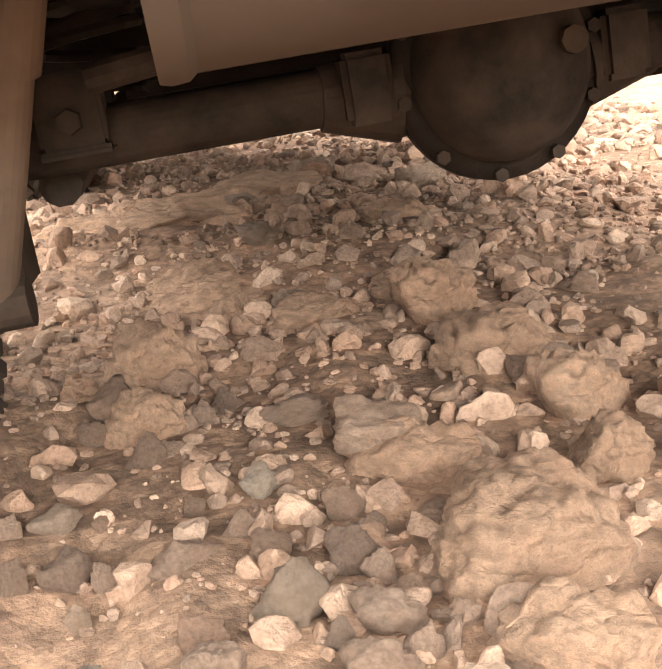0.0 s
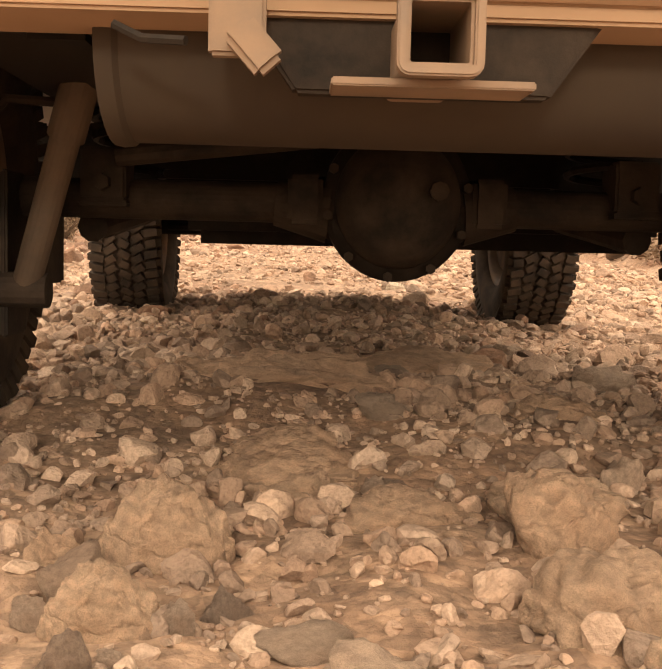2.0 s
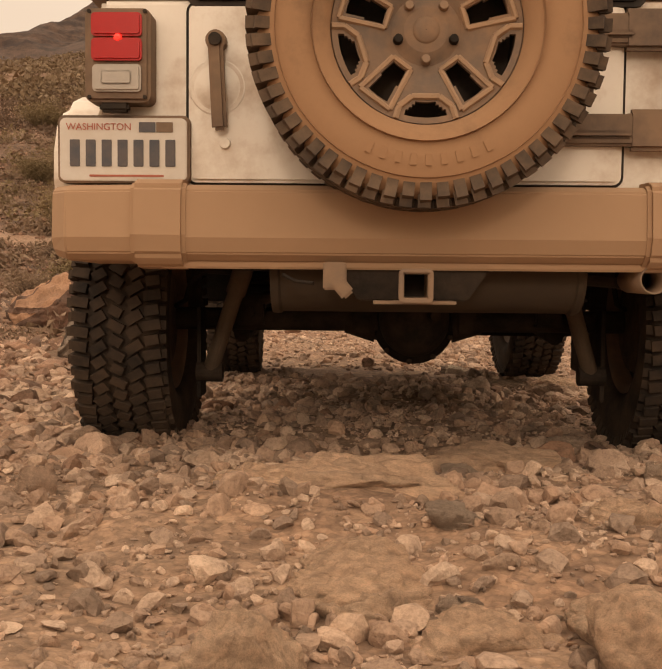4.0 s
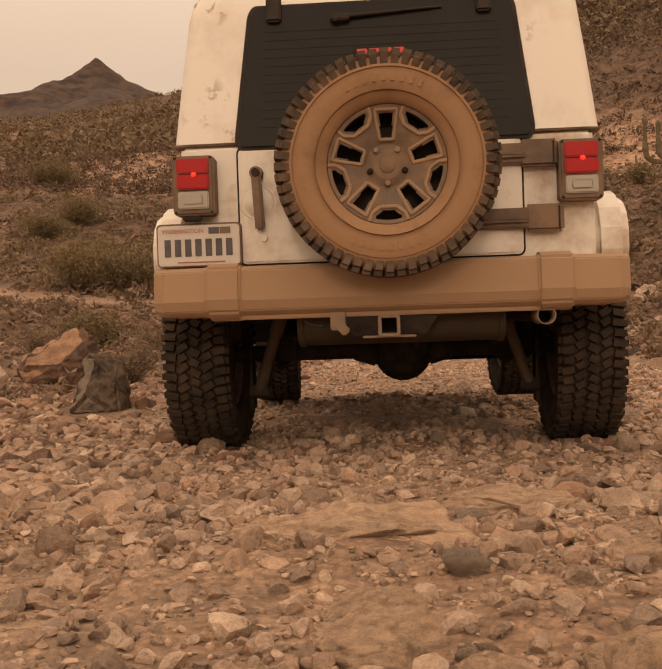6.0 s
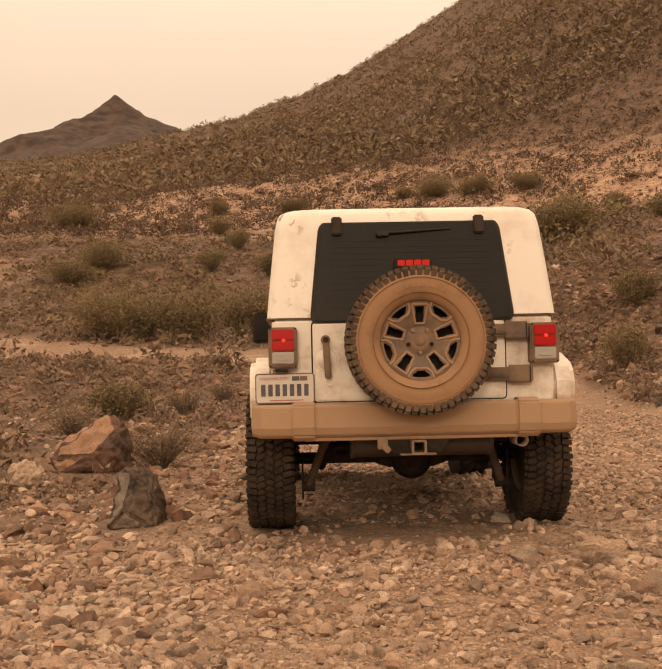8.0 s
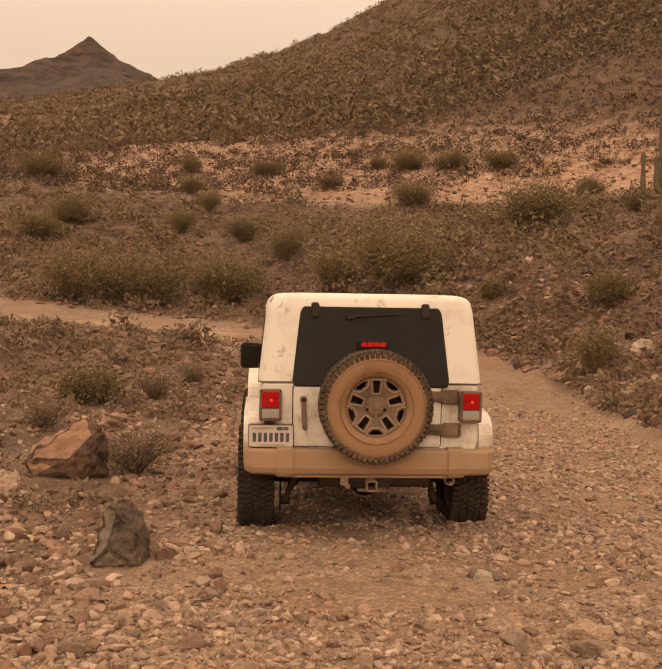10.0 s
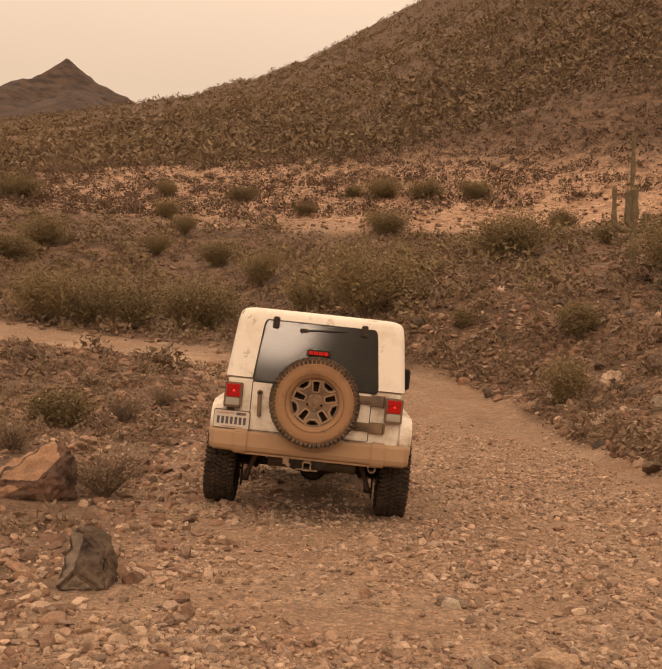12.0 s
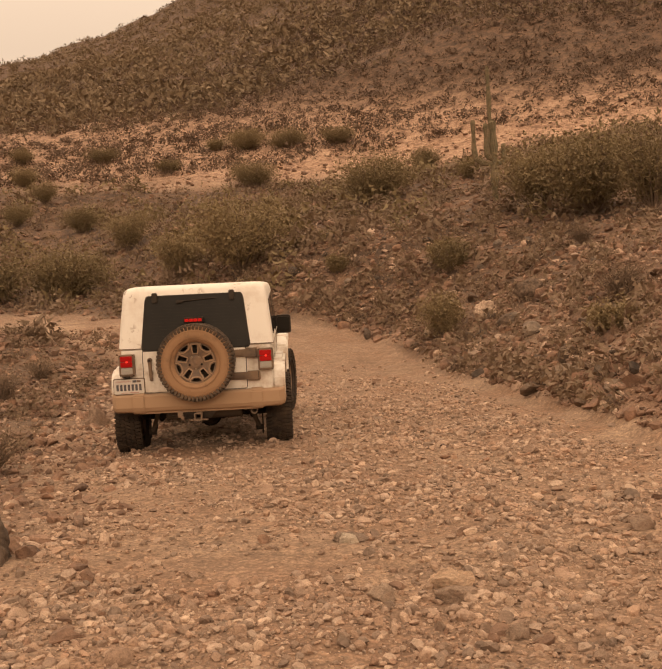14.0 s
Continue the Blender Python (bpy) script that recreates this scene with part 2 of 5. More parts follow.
def scuffed_top():
    """White hardtop under thin dust, with brown scrapes."""
    n = Nodes("matt_white_hardtop")
    film = n.ramp(n.noise(4.5, 6, 0.65), (0.52, (0, 0, 0)), (0.80, (0.42, 0.42, 0.42)))
    col = n.mix(film, (0.80, 0.75, 0.67), DUST)
    patch = n.ramp(n.noise(2.1, 3, 0.5), (0.54, (0, 0, 0)), (0.62, (1, 1, 1)))
    scrape = n.ramp(n.noise(17, 5, 0.6), (0.56, (0, 0, 0)), (0.61, (0.8, 0.8, 0.8)))
    col = n.mix(n.maths("MULTIPLY", patch, scrape), col, (0.30, 0.19, 0.12))
    n.bump(n.noise(60, 4), 0.08, 0.002)
    return n.done(col, 0.55)


WHITE_TOP = scuffed_top()


def lens(name, color, glow=0.0):
    n = Nodes(name)
    n.b.inputs["Specular IOR Level"].default_value = 0.3
    if glow:
        n.b.inputs["Emission Color"].default_value = (1.0, 0.02, 0.012, 1)
        n.b.inputs["Emission Strength"].default_value = glow
    w = n.noise(60, 3)
    n.bump(w, 0.15, 0.002)
    return n.done(n.mix(n.maths("MULTIPLY", w, 0.5), color, tuple(c * 0.6 for c in color)), 0.32)


RED_LENS = lens("red_lamp_lens", (0.42, 0.005, 0.005), 0.045)
BULB = lens("glowing_bulb", (0.30, 0.004, 0.004), 0.35)
HOT_BULB = lens("lit_filament_glass", (0.6, 0.10, 0.08), 1.6)
CLEAR_LENS = lens("reversing_lamp_lens", (0.46, 0.42, 0.37))


def glass_material():
    n = Nodes("tinted_glass")
    d = n.noise(3, 6)
    n.b.inputs["Specular IOR Level"].default_value = 0.13
    return n.done(n.mix(n.maths("MULTIPLY", d, 0.35), (0.010, 0.011, 0.012), (0.075, 0.06, 0.045)), n.maths("ADD", n.maths("MULTIPLY", d, 0.08), 0.04))


GLASS = glass_material()


def leaf_material(name, a, b):
    n = Nodes(name)
    r = n.t.nodes.new("ShaderNodeNewGeometry").outputs["Random Per Island"]
    o = n.t.nodes.new("ShaderNodeObjectInfo").outputs["Random"]
    return n.done(n.mix(n.maths("MULTIPLY", n.maths("ADD", r, o), 0.5), a, b), 0.8)


CREOSOTE = leaf_material("creosote_leaf", (0.13, 0.092, 0.042), (0.265, 0.19, 0.095))
DRY = leaf_material("dry_twig", (0.13, 0.086, 0.055), (0.25, 0.168, 0.105))
FARLEAF = leaf_material("far_scrub_leaf", (0.13, 0.09, 0.052), (0.245, 0.168, 0.097))
SLOPELEAF = leaf_material("slope_brush_leaf", (0.085, 0.053, 0.034), (0.175, 0.108, 0.067))
BARK = dusty("grey_bark", (0.12, 0.085, 0.06), 0.3, 0.9, scale=15)
CACTUS = dusty("cactus_skin", (0.12, 0.10, 0.055), 0.4, 0.8, scale=6)


# ---- mesh helpers ----
def part(name, bm, material, parent=None, label="", smooth=False):
    me = bpy.data.meshes.new(name)
    if smooth:
        for f in bm.faces:
            f.smooth = True
    bm.to_mesh(me)
    bm.free()
    me.materials.append(material)
    ob = new(name, me)
    ob.parent = parent
    if label:
        ob["label"] = label
    return ob


def mesh_from(name, verts, faces, material, smooth=False):
    me = bpy.data.meshes.new(name)
    me.from_pydata(verts, [], faces)
    me.materials.append(material)
    if smooth:
        me.polygons.foreach_set("use_smooth", [True] * len(me.polygons))
    me.update()
    return me


def bevelled(bm, w, seg=2, angle=30):
    edges = [e for e in bm.edges if len(e.link_faces) == 2 and e.calc_face_angle(0) > radians(angle)]
    bmesh.ops.bevel(bm, geom=edges, offset=w, segments=seg, affect="EDGES", clamp_overlap=True)
    return bm


def box(bm, c, s, turn=None):
    m = Matrix.Translation(c) @ (turn or Matrix()) @ Matrix.Diagonal((*s, 1))
    return bmesh.ops.create_cube(bm, size=1, matrix=m)["verts"]


def boxed(c, s, w=0.006, turn=None):
    bm = bmesh.new()
    box(bm, c, s, turn)
    return bevelled(bm, w)


def rod(bm, a, b, r, r2=None, seg=16):
    a, b = Vector(a), Vector(b)
    m = Matrix.Translation((a + b) / 2) @ (b - a).to_track_quat("Z", "Y").to_matrix().to_4x4()
    bmesh.ops.create_cone(bm, cap_ends=True, segments=seg, radius1=r, radius2=r if r2 is None else r2, depth=(b - a).length, matrix=m)


def pipe(points, r, seg=10):
    bm = bmesh.new()
    rings = []
    pts = [Vector(p) for p in points]
    for i, p in enumerate(pts):
        d = (pts[min(i + 1, len(pts) - 1)] - pts[max(i - 1, 0)]).normalized()
        q = d.to_track_quat("Z", "Y")
        rings.append([bm.verts.new(p + q @ Vector((r * math.cos(k * math.tau / seg), r * math.sin(k * math.tau / seg), 0))) for k in range(seg)])
    for u, v in zip(rings, rings[1:]):
        for k in range(seg):
            bm.faces.new((u[k], u[(k + 1) % seg], v[(k + 1) % seg], v[k]))
    bm.faces.new(rings[0][::-1])
    bm.faces.new(rings[-1])
    return bm


def lathe(profile, seg=64, close=False):
    """Turns (radius, along) pairs about the y axis."""
    bm = bmesh.new()
    rings = []
    for r, y in profile:
        rings.append([bm.verts.new((r * math.cos(k * math.tau / seg), y, r * math.sin(k * math.tau / seg))) for k in range(seg)])
    pairs = list(zip(rings, rings[1:])) + ([(rings[-1], rings[0])] if close else [])
    for u, v in pairs:
        for k in range(seg):
            bm.faces.new((u[k], u[(k + 1) % seg], v[(k + 1) % seg], v[k]))
    bmesh.ops.recalc_face_normals(bm, faces=bm.faces)
    return bm


def slab(outline, y0, y1):
    """An outline of (x, z) pairs, drawn out from y0 to y1."""
    bm = bmesh.new()
    a = [bm.verts.new((x, y0, z)) for x, z in outline]
    b = [bm.verts.new((x, y1, z)) for x, z in outline]
    bm.faces.new(a)
    bm.faces.new(b[::-1])
    for k in range(len(a)):
        bm.faces.new((a[k], b[k], b[(k + 1) % len(a)], a[(k + 1) % len(a)]))
    bmesh.ops.recalc_face_normals(bm, faces=bm.faces)
    return bm


def flank(outline, x0, x1):
    """An outline of (y, z) pairs, drawn out from x0 to x1."""
    bm = bmesh.new()
    a = [bm.verts.new((x0, y, z)) for y, z in outline]
    b = [bm.verts.new((x1, y, z)) for y, z in outline]
    bm.faces.new(a)
    bm.faces.new(b[::-1])
    for k in range(len(a)):
        bm.faces.new((a[k], b[k], b[(k + 1) % len(a)], a[(k + 1) % len(a)]))
    bmesh.ops.recalc_face_normals(bm, faces=bm.faces)
    return bm


def loft(rings):
    bm = bmesh.new()
    vs = [[bm.verts.new(p) for p in ring] for ring in rings]
    n = len(vs[0])
    for u, v in zip(vs, vs[1:]):
        for k in range(n):
            bm.faces.new((u[k], u[(k + 1) % n], v[(k + 1) % n], v[k]))
    bm.faces.new(vs[0][::-1])
    bm.faces.new(vs[-1])
    bmesh.ops.recalc_face_normals(bm, faces=bm.faces)
    return bm


def rounded(x0, x1, z0, z1, r, n=5):
    out = []
    for cx, cz, a in ((x1 - r, z1 - r, 0), (x0 + r, z1 - r, 90), (x0 + r, z0 + r, 180), (x1 - r, z0 + r, 270)):
        for k in range(n):
            t = radians(a + 90 * k / (n - 1))
            out.append((cx + r * math.cos(t), cz + r * math.sin(t)))
    return out


def arc(cy, cz, r, a0, a1, n):
    return [(cy + r * math.cos(radians(a0 + (a1 - a0) * k / n)), cz + r * math.sin(radians(a0 + (a1 - a0) * k / n))) for k in range(n + 1)]


def smoothstep(a, b, v):
    t = np.clip((v - a) / (b - a), 0, 1)
    return t * t * (3 - 2 * t)


def lattice(x, y, seed=0):
    """Smooth value noise in 0..1 on arrays."""
    xi, yi = np.floor(x).astype(np.int64), np.floor(y).astype(np.int64)
    u, v = x - xi, y - yi
    u, v = u * u * (3 - 2 * u), v * v * (3 - 2 * v)

    def h(a, b):
        k = (a * 374761393 + b * 668265263 + seed * 974634777) & 0x7FFFFFFF
        k = ((k ^ (k >> 13)) * 1274126177) & 0x7FFFFFFF
        return ((k ^ (k >> 16)) & 0xFFFF) / 65535.0

    return (h(xi, yi) * (1 - u) + h(xi + 1, yi) * u) * (1 - v) + (h(xi, yi + 1) * (1 - u) + h(xi + 1, yi + 1) * u) * v


def fractal(x, y, size, octaves=4, seed=0):
    s, a = 0, 1.0
    for k in range(octaves):
        s = s + a * (lattice(x / size * 2**k + 7.3 * k, y / size * 2**k - 3.1 * k, seed + k) - 0.5)
        a *= 0.5
    return s


# the trail's middle line: through the rocks, over the rise, then away to the left
TRAIL = [(0.0, -30.0), (0.0, 0.0), (0.3, 6.0), (0.5, 11.0), (1.1, 16.0), (0.6, 21.0), (-2.0, 26.0), (-7.0, 29.5), (-13.0, 31.0), (-19.0, 34.0), (-23.0, 40.0), (-22.0, 48.0), (-27.0, 56.0)]


def trail_distance(x, y):
    best = np.full(np.shape(x), 1e9)
    for (ax, ay), (bx, by) in zip(TRAIL, TRAIL[1:]):
        dx, dy = bx - ax, by - ay
        t = np.clip(((x - ax) * dx + (y - ay) * dy) / (dx * dx + dy * dy), 0, 1)
        best = np.minimum(best, np.hypot(x - ax - t * dx, y - ay - t * dy))
    return best


def right_edge(y):
    """Where the trail's right margin meets the foot of the rubble bank."""
    return np.interp(y, [0, 6, 10, 16, 20, 23, 25.5, 32, 50], [3.6, 3.6, 3.75, 3.75, 3.5, 2.9, 2.0, -2.5, -8.0])


def off_trail(x, y):
    return (trail_distance(x, y) > 1.9) & ((x < 0) | (x > right_edge(y) + 0.25) | (y > 30))


def height(x, y):
    """The land: a trail over a low rise in a valley, a rubble bank, then slopes to a ridge and a far peak."""
    x, y = np.asarray(x, float), np.asarray(y, float)
    r = np.hypot(x, y)
    az = np.degrees(np.arctan2(x, y))
    front = smoothstep(75, 45, np.abs(az - 5))
    u = np.clip(az + 12, 0, 27)
    ridge = 13.3 + 0.6 * smoothstep(-12, -6, az) + 0.055 * u**1.7 - 0.2 * np.clip(-11 - az, 0, 9) - 0.06 * np.clip(az - 18, 0, 60) - 0.05 * np.clip(-14 - az, 0, 40)
    ridge = ridge + 0.40 * np.exp(-(((az + 9.8) / 2.6) ** 2)) + 0.25 * np.exp(-(((az + 1.4) / 2.0) ** 2))
    el = np.interp(r, [0, 12, 20, 30, 45, 60, 66, 90, 150, 310], [0, 0, 0, -0.25, 3.2, 6.6, 7.2, 10.0, 12.3, 13.9])
    share = np.interp(r, [0, 60, 90, 150, 310], [0, 0, 0.35, 0.65, 1.0])
    el = el + share * (ridge - 13.9)
    eyeline = smoothstep(16, 30, r) * 1.5
    z = eyeline + r * np.tan(np.radians(el)) * smoothstep(12, 30, r)
    over = np.clip(r - 310, 0, 4000)
    z = np.where(r > 310, 1.5 + 310 * np.tan(np.radians(ridge)) + over * 0.05 - over**2 / 9000 * (over < 260) - 7.5 * (over >= 260), z)
    z = np.where(over > 400, z * np.clip(1 - (over - 400) / 700, 0.25, 1), z)
    z = z * (0.12 + 0.88 * front)
    # the far peak
    px, py = -313.0, 1089.0
    d = np.hypot(x - px, y - py)
    peak = 310 - 0.85 * np.minimum(d, 22) - 0.60 * np.clip(d - 22, 0, 26) - 0.46 * np.clip(d - 48, 0, None)
    z = np.where(d < 420, np.maximum(z, peak + 8 * fractal(x, y, 34, 5, 5) * np.clip(d / 25, 0.15, 1)), z)
    # rubble bank to the right of the trail
    edge = right_edge(y)
    bank = np.clip(x - edge, 0, None)
    z = z + np.minimum(bank * 0.55, 1.3 + bank * 0.16) * smoothstep(2, 9, y) * smoothstep(62, 34, y) * np.clip(1.6 - bank * 0.03, 0, 1)
    # low shoulder to the left
    left = np.clip(-2.4 - x, 0, None)
    z = z + 0.28 * smoothstep(0, 3, left) * smoothstep(3, 8, y) * smoothstep(26, 15, y)
    # roughness grows off the trail
    td = trail_distance(x, y)
    off = smoothstep(1.6, 5.0, td)
    z = z + fractal(x, y, 6.0, 4, 1) * (0.05 + 0.5 * off) * smoothstep(5, 14, r)
    z = z + fractal(x, y, 60, 5, 9) * np.clip((r - 40) / 130, 0, 1) * np.interp(r, [40, 300, 1000], [1.5, 9, 12])
    z = z + fractal(x, y, 0.7, 4, 3) * 0.075 + fractal(x, y, 0.16, 3, 4) * 0.022
    # worn dip between the wheel lines under the start
    z = z - 0.05 * np.exp(-((y + 0.0) ** 2) / 0.8)
    return z


def ground():
    rings = np.concatenate([[0.02], np.geomspace(0.25, 6, 150), np.geomspace(6.1, 60, 260), np.geomspace(61, 330, 110), np.geomspace(336, 990, 40), np.linspace(1000, 1190, 90), np.geomspace(1210, 1600, 12), np.geomspace(1700, 4000, 6)])
    az = np.radians(np.concatenate([np.linspace(-34, 34, 460), np.linspace(36, 324, 110)]))
    R, A = np.meshgrid(rings, az, indexing="ij")
    X, Y = R * np.sin(A), R * np.cos(A) - 0.3
    Z = height(X, Y)
    nr, na = R.shape
    verts = np.stack([X, Y, Z], -1).reshape(-1, 3)
    i = np.arange(nr - 1)[:, None] * na
    j = np.arange(na)[None]
    k = (j + 1) % na
    quads = np.stack([i + j, i + na + j, i + na + k, i + k], -1).reshape(-1, 4)
    me = mesh_from("ground", verts.tolist(), quads.tolist(), SOIL, True)
    x, y = verts[:, 0], verts[:, 1]
    td = trail_distance(x, y) + fractal(x, y, 2.5, 3, 12) * 1.6
    r, a = np.hypot(x, y), np.degrees(np.arctan2(x, y))
    wob = fractal(x, y, 14, 3, 21) * 7
    strip = smoothstep(0.7, 0.25, np.abs(x - (right_edge(y) - 0.3) + fractal(x, y, 2, 3, 61) * 0.5)) * smoothstep(3, 7, y) * smoothstep(27, 24, y)
    road = smoothstep(3.2, 1.5, td) * np.interp(r, [0, 8, 14, 30], [0.45, 0.5, 0.75, 1.0])
    road2 = smoothstep(3.6, 1.4, np.abs(r - 65 - 0.12 * a + 0.35 * wob)) * smoothstep(-13, -7, a) * smoothstep(30, 20, a)
    rise = np.degrees(np.arctan2(verts[:, 2] - 1.5, r)) + 0.06 * wob
    pale = smoothstep(7.0, 7.7, rise) * smoothstep(12.4, 9.8, rise) * (r > 50) * (r < 200) * smoothstep(-45, -12, a) * np.interp(a, [-40, -10, 10], [0.5, 0.85, 1.0])
    scrub = np.maximum(smoothstep(10, 26, r) * smoothstep(1.5, 4, td), 0.75 * smoothstep(-1.2, -2.4, x) * smoothstep(3, 6, y) * (y < 30) * smoothstep(1.5, 3, td))
    for name, v in (("road", np.maximum(np.maximum(road, road2), strip)), ("cliff", smoothstep(560, 700, r) * (y > 0)), ("pale", pale), ("scrub", scrub)):
        at = me.attributes.new(name, "FLOAT", "POINT")
        at.data.foreach_set("value", v.astype(np.float32))
    return tagged(new("ground", me), "stony tan desert ground rising to scrub-covered hills", "ground", kind="structure")


ground()


# ---- stones ----
def rock_mesh(name, seed, sub, material, flat=0.7, cuts=7, rough=0.24, mound=False):
    rng = np.random.default_rng(seed)
    bm = bmesh.new()
    bmesh.ops.create_icosphere(bm, subdivisions=sub, radius=1.0)
    co = np.array([v.co[:] for v in bm.verts])
    for _ in range(cuts):
        n = rng.normal(size=3)
        n /= np.linalg.norm(n)
        d = rng.uniform(0.40, 0.80)
        over = np.clip(co @ n - d, 0, None)
        co -= np.outer(over * 0.97, n)
    ax = rng.uniform(0.75, 1.25, 3)
    for v, p in zip(bm.verts, co):
        q = Vector(p)
        w = rough * noise.fractal(q * 1.7 + Vector((seed * 3.1, 0, 0)), 0.9, 2.1, 4) + 0.5 * rough * noise.noise(q * 6 + Vector((0, seed, 0))) + 0.22 * rough * noise.noise(q * 14 + Vector((seed, 0, 0))) + 0.1 * rough * noise.noise(q * 30)
        if mound:
            for freq, depth in ((1.9, 0.10), (3.7, 0.05)):
                w -= depth * max(0.0, 1 - 7 * abs(noise.noise(q * freq + Vector((0, 0, seed * 1.9)))))
            w += 0.10 * noise.noise(Vector((q.x * 1.5 + seed, q.y * 2.5, q.z * 8)))
        v.co = Vector(p * ax) * (1 + w)
        if mound:
            v.co = Vector((p[0] * ax[0] * (1 + 0.5 * w), p[1] * ax[1] * (1 + 0.5 * w), p[2] * (1 + 0.9 * w)))
        v.co.z *= flat
    me = bpy.data.meshes.new(name)
    for f in bm.faces:
        f.smooth = sub > 2
    bm.to_mesh(me)
    bm.free()
    me.materials.append(material)
    return me


def scatter(name, count, place, size, sub, seed, material, label, variants=8, sink=0.3):
    """Many loose stones in one mesh."""
    rng = np.random.default_rng(seed)
    shapes = []
    for k in range(variants):
        bm = bmesh.new()
        bmesh.ops.create_icosphere(bm, subdivisions=sub, radius=1.0)
        bm.verts.ensure_lookup_table()
        co = np.array([v.co[:] for v in bm.verts])
        for _ in range(4 if sub < 2 else 7):
            n = rng.normal(size=3)
            n /= np.linalg.norm(n)
            co -= np.outer(np.clip(co @ n - rng.uniform(0.30, 0.74), 0, None), n)
        co *= rng.uniform(0.7, 1.2, 3)
        co += rng.normal(size=co.shape) * (0.06 if sub < 2 else 0.03 if sub < 3 else 0.012)
        shapes.append((co, np.array([[v.index for v in f.verts] for f in bm.faces])))
        bm.free()
    x, y = place(rng, count)
    for qx, qy, qr in SPOTS:
        out = np.hypot(x - qx, y - qy) > qr
        x, y = x[out], y[out]
    s = size(rng, len(x), x, y)
    z = height(x, y)
    V, F, base = [], [], 0
    a = rng.uniform(0, math.tau, len(x))
    b = rng.uniform(-0.5, 0.5, len(x))
    pick = rng.integers(0, variants, len(x))
    flat = rng.uniform(0.5, 0.95, len(x))
    for k in range(variants):
        co, fa = shapes[k]
        m = np.nonzero(pick == k)[0]
        if not len(m):
            continue
        ca, sa, cb, sb = np.cos(a[m])[:, None], np.sin(a[m])[:, None], np.cos(b[m])[:, None], np.sin(b[m])[:, None]
        px, py, pz = co[:, 0][None], co[:, 1][None], co[:, 2][None] * flat[m][:, None]
        py, pz = py * cb - pz * sb, py * sb + pz * cb
        qx, qy = px * ca - py * sa, px * sa + py * ca
        P = np.stack([qx, qy, pz], -1) * s[m][:, None, None]
        P += np.stack([x[m], y[m], z[m] + s[m] * (0.5 - sink)], -1)[:, None]
        V.append(P.reshape(-1, 3))
        F.append((fa[None] + (base + np.arange(len(m)) * len(co))[:, None, None]).reshape(-1, 3))
        base += len(m) * len(co)
    me = mesh_from(name, np.concatenate(V).tolist(), np.concatenate(F).tolist(), material)
    return tagged(new(name, me), label, "gravel", kind="stuff")


def near_patch(rng, n):
    y = rng.uniform(-0.2, 1, n) ** 1.0 * 5.2
    x = rng.uniform(-1, 1, n) * (0.75 + 0.36 * np.clip(y, 0, 6))
    keep = fractal(x, y, 0.7, 3, 31) > rng.uniform(-0.45, 0.25, n)
    return x[keep], y[keep]


def close_patch(rng, n):
    y = 0.15 + 2.6 * rng.uniform(0, 1, n) ** 0.8
    x = rng.uniform(-1, 1, n) * (0.32 + 0.34 * y)
    keep = fractal(x, y, 0.35, 3, 35) > rng.uniform(-0.4, 0.3, n)
    return x[keep], y[keep]


def under_patch(rng, n):
    y = rng.uniform(1.3, 5.6, n)
    x = rng.uniform(-1, 1, n) * (0.5 + 0.34 * y)
    keep = fractal(x, y, 0.9, 3, 37) > rng.uniform(-0.4, 0.25, n)
    return x[keep], y[keep]


def mid_patch(rng, n):
    y = 2.6 + 17 * rng.uniform(0, 1, n) ** 1.7
    x = rng.uniform(-1, 1, n) * (0.7 + 0.40 * y)
    keep = fractal(x, y, 1.6, 4, 33) > rng.uniform(-0.5, 0.3, n)
    line = np.abs(x - right_edge(y) + 0.3 + 0.5 * fractal(x, y, 2, 3, 61))
    keep &= (line > 0.32) | (y < 6) | (rng.uniform(0, 1, n) < 0.12)
    return x[keep], y[keep]


def far_patch(rng, n):
    y = 14 + 55 * rng.uniform(0, 1, n) ** 1.3
    x = rng.uniform(-1, 1, n) * (2.0 + 0.4 * y)
    keep = off_trail(x, y)
    return x[keep], y[keep]


def bank_patch(rng, n):
    y = rng.uniform(9, 34, n)
    edge = right_edge(y)
    x = edge + 0.15 + rng.exponential(2.6, n)
    keep = trail_distance(x, y) > 1.7
    return x[keep], y[keep]


ROCKS = {}
SPOTS = []


def boulder(name, x, y, w, d, h, material, label, kind=0, turn=0.0, lean=(0, 0), sink=0.3, group=""):
    """A rock w by d across and h high above the ground."""
    fine = 5 if material is SLAB or w > 0.2 else 4
    key = (kind, material.name, fine)
    if key not in ROCKS:
        ROCKS[key] = rock_mesh("rock", kind, fine, material, 1.0, 4 if material is SLAB else 7 + kind % 6, mound=material is SLAB)
    ob = new(name, ROCKS[key])
    if w > 0.07:
        SPOTS.append((x, y, 0.40 * min(w, d)))
    full = h / (1 - sink) / 2
    ob.scale = (w / 2, d / 2, full)
    z = float(height(x, y))
    ob.location = (x, y, z + full * (1 - 2 * sink))
    ob.rotation_euler = (radians(lean[0]), radians(lean[1]), radians(turn))
    return tagged(ob, label, "rock", group)


def trail_rock(name, x, y, w, d, h, material, label, kind):
    flat = material is SLAB
    boulder(name, x, y, w * (1.45 if flat else 1.2), d * (1.4 if flat else 1.2), h * (1.25 if flat else 1.4), material, label, kind, (kind * 47.0) % 70 - 35, (0, 0) if flat else ((kind * 3) % 7 - 3, (kind * 5) % 7 - 3), (0.72 if h < 0.045 else 0.5) if flat else 0.38, "rocks on the trail")


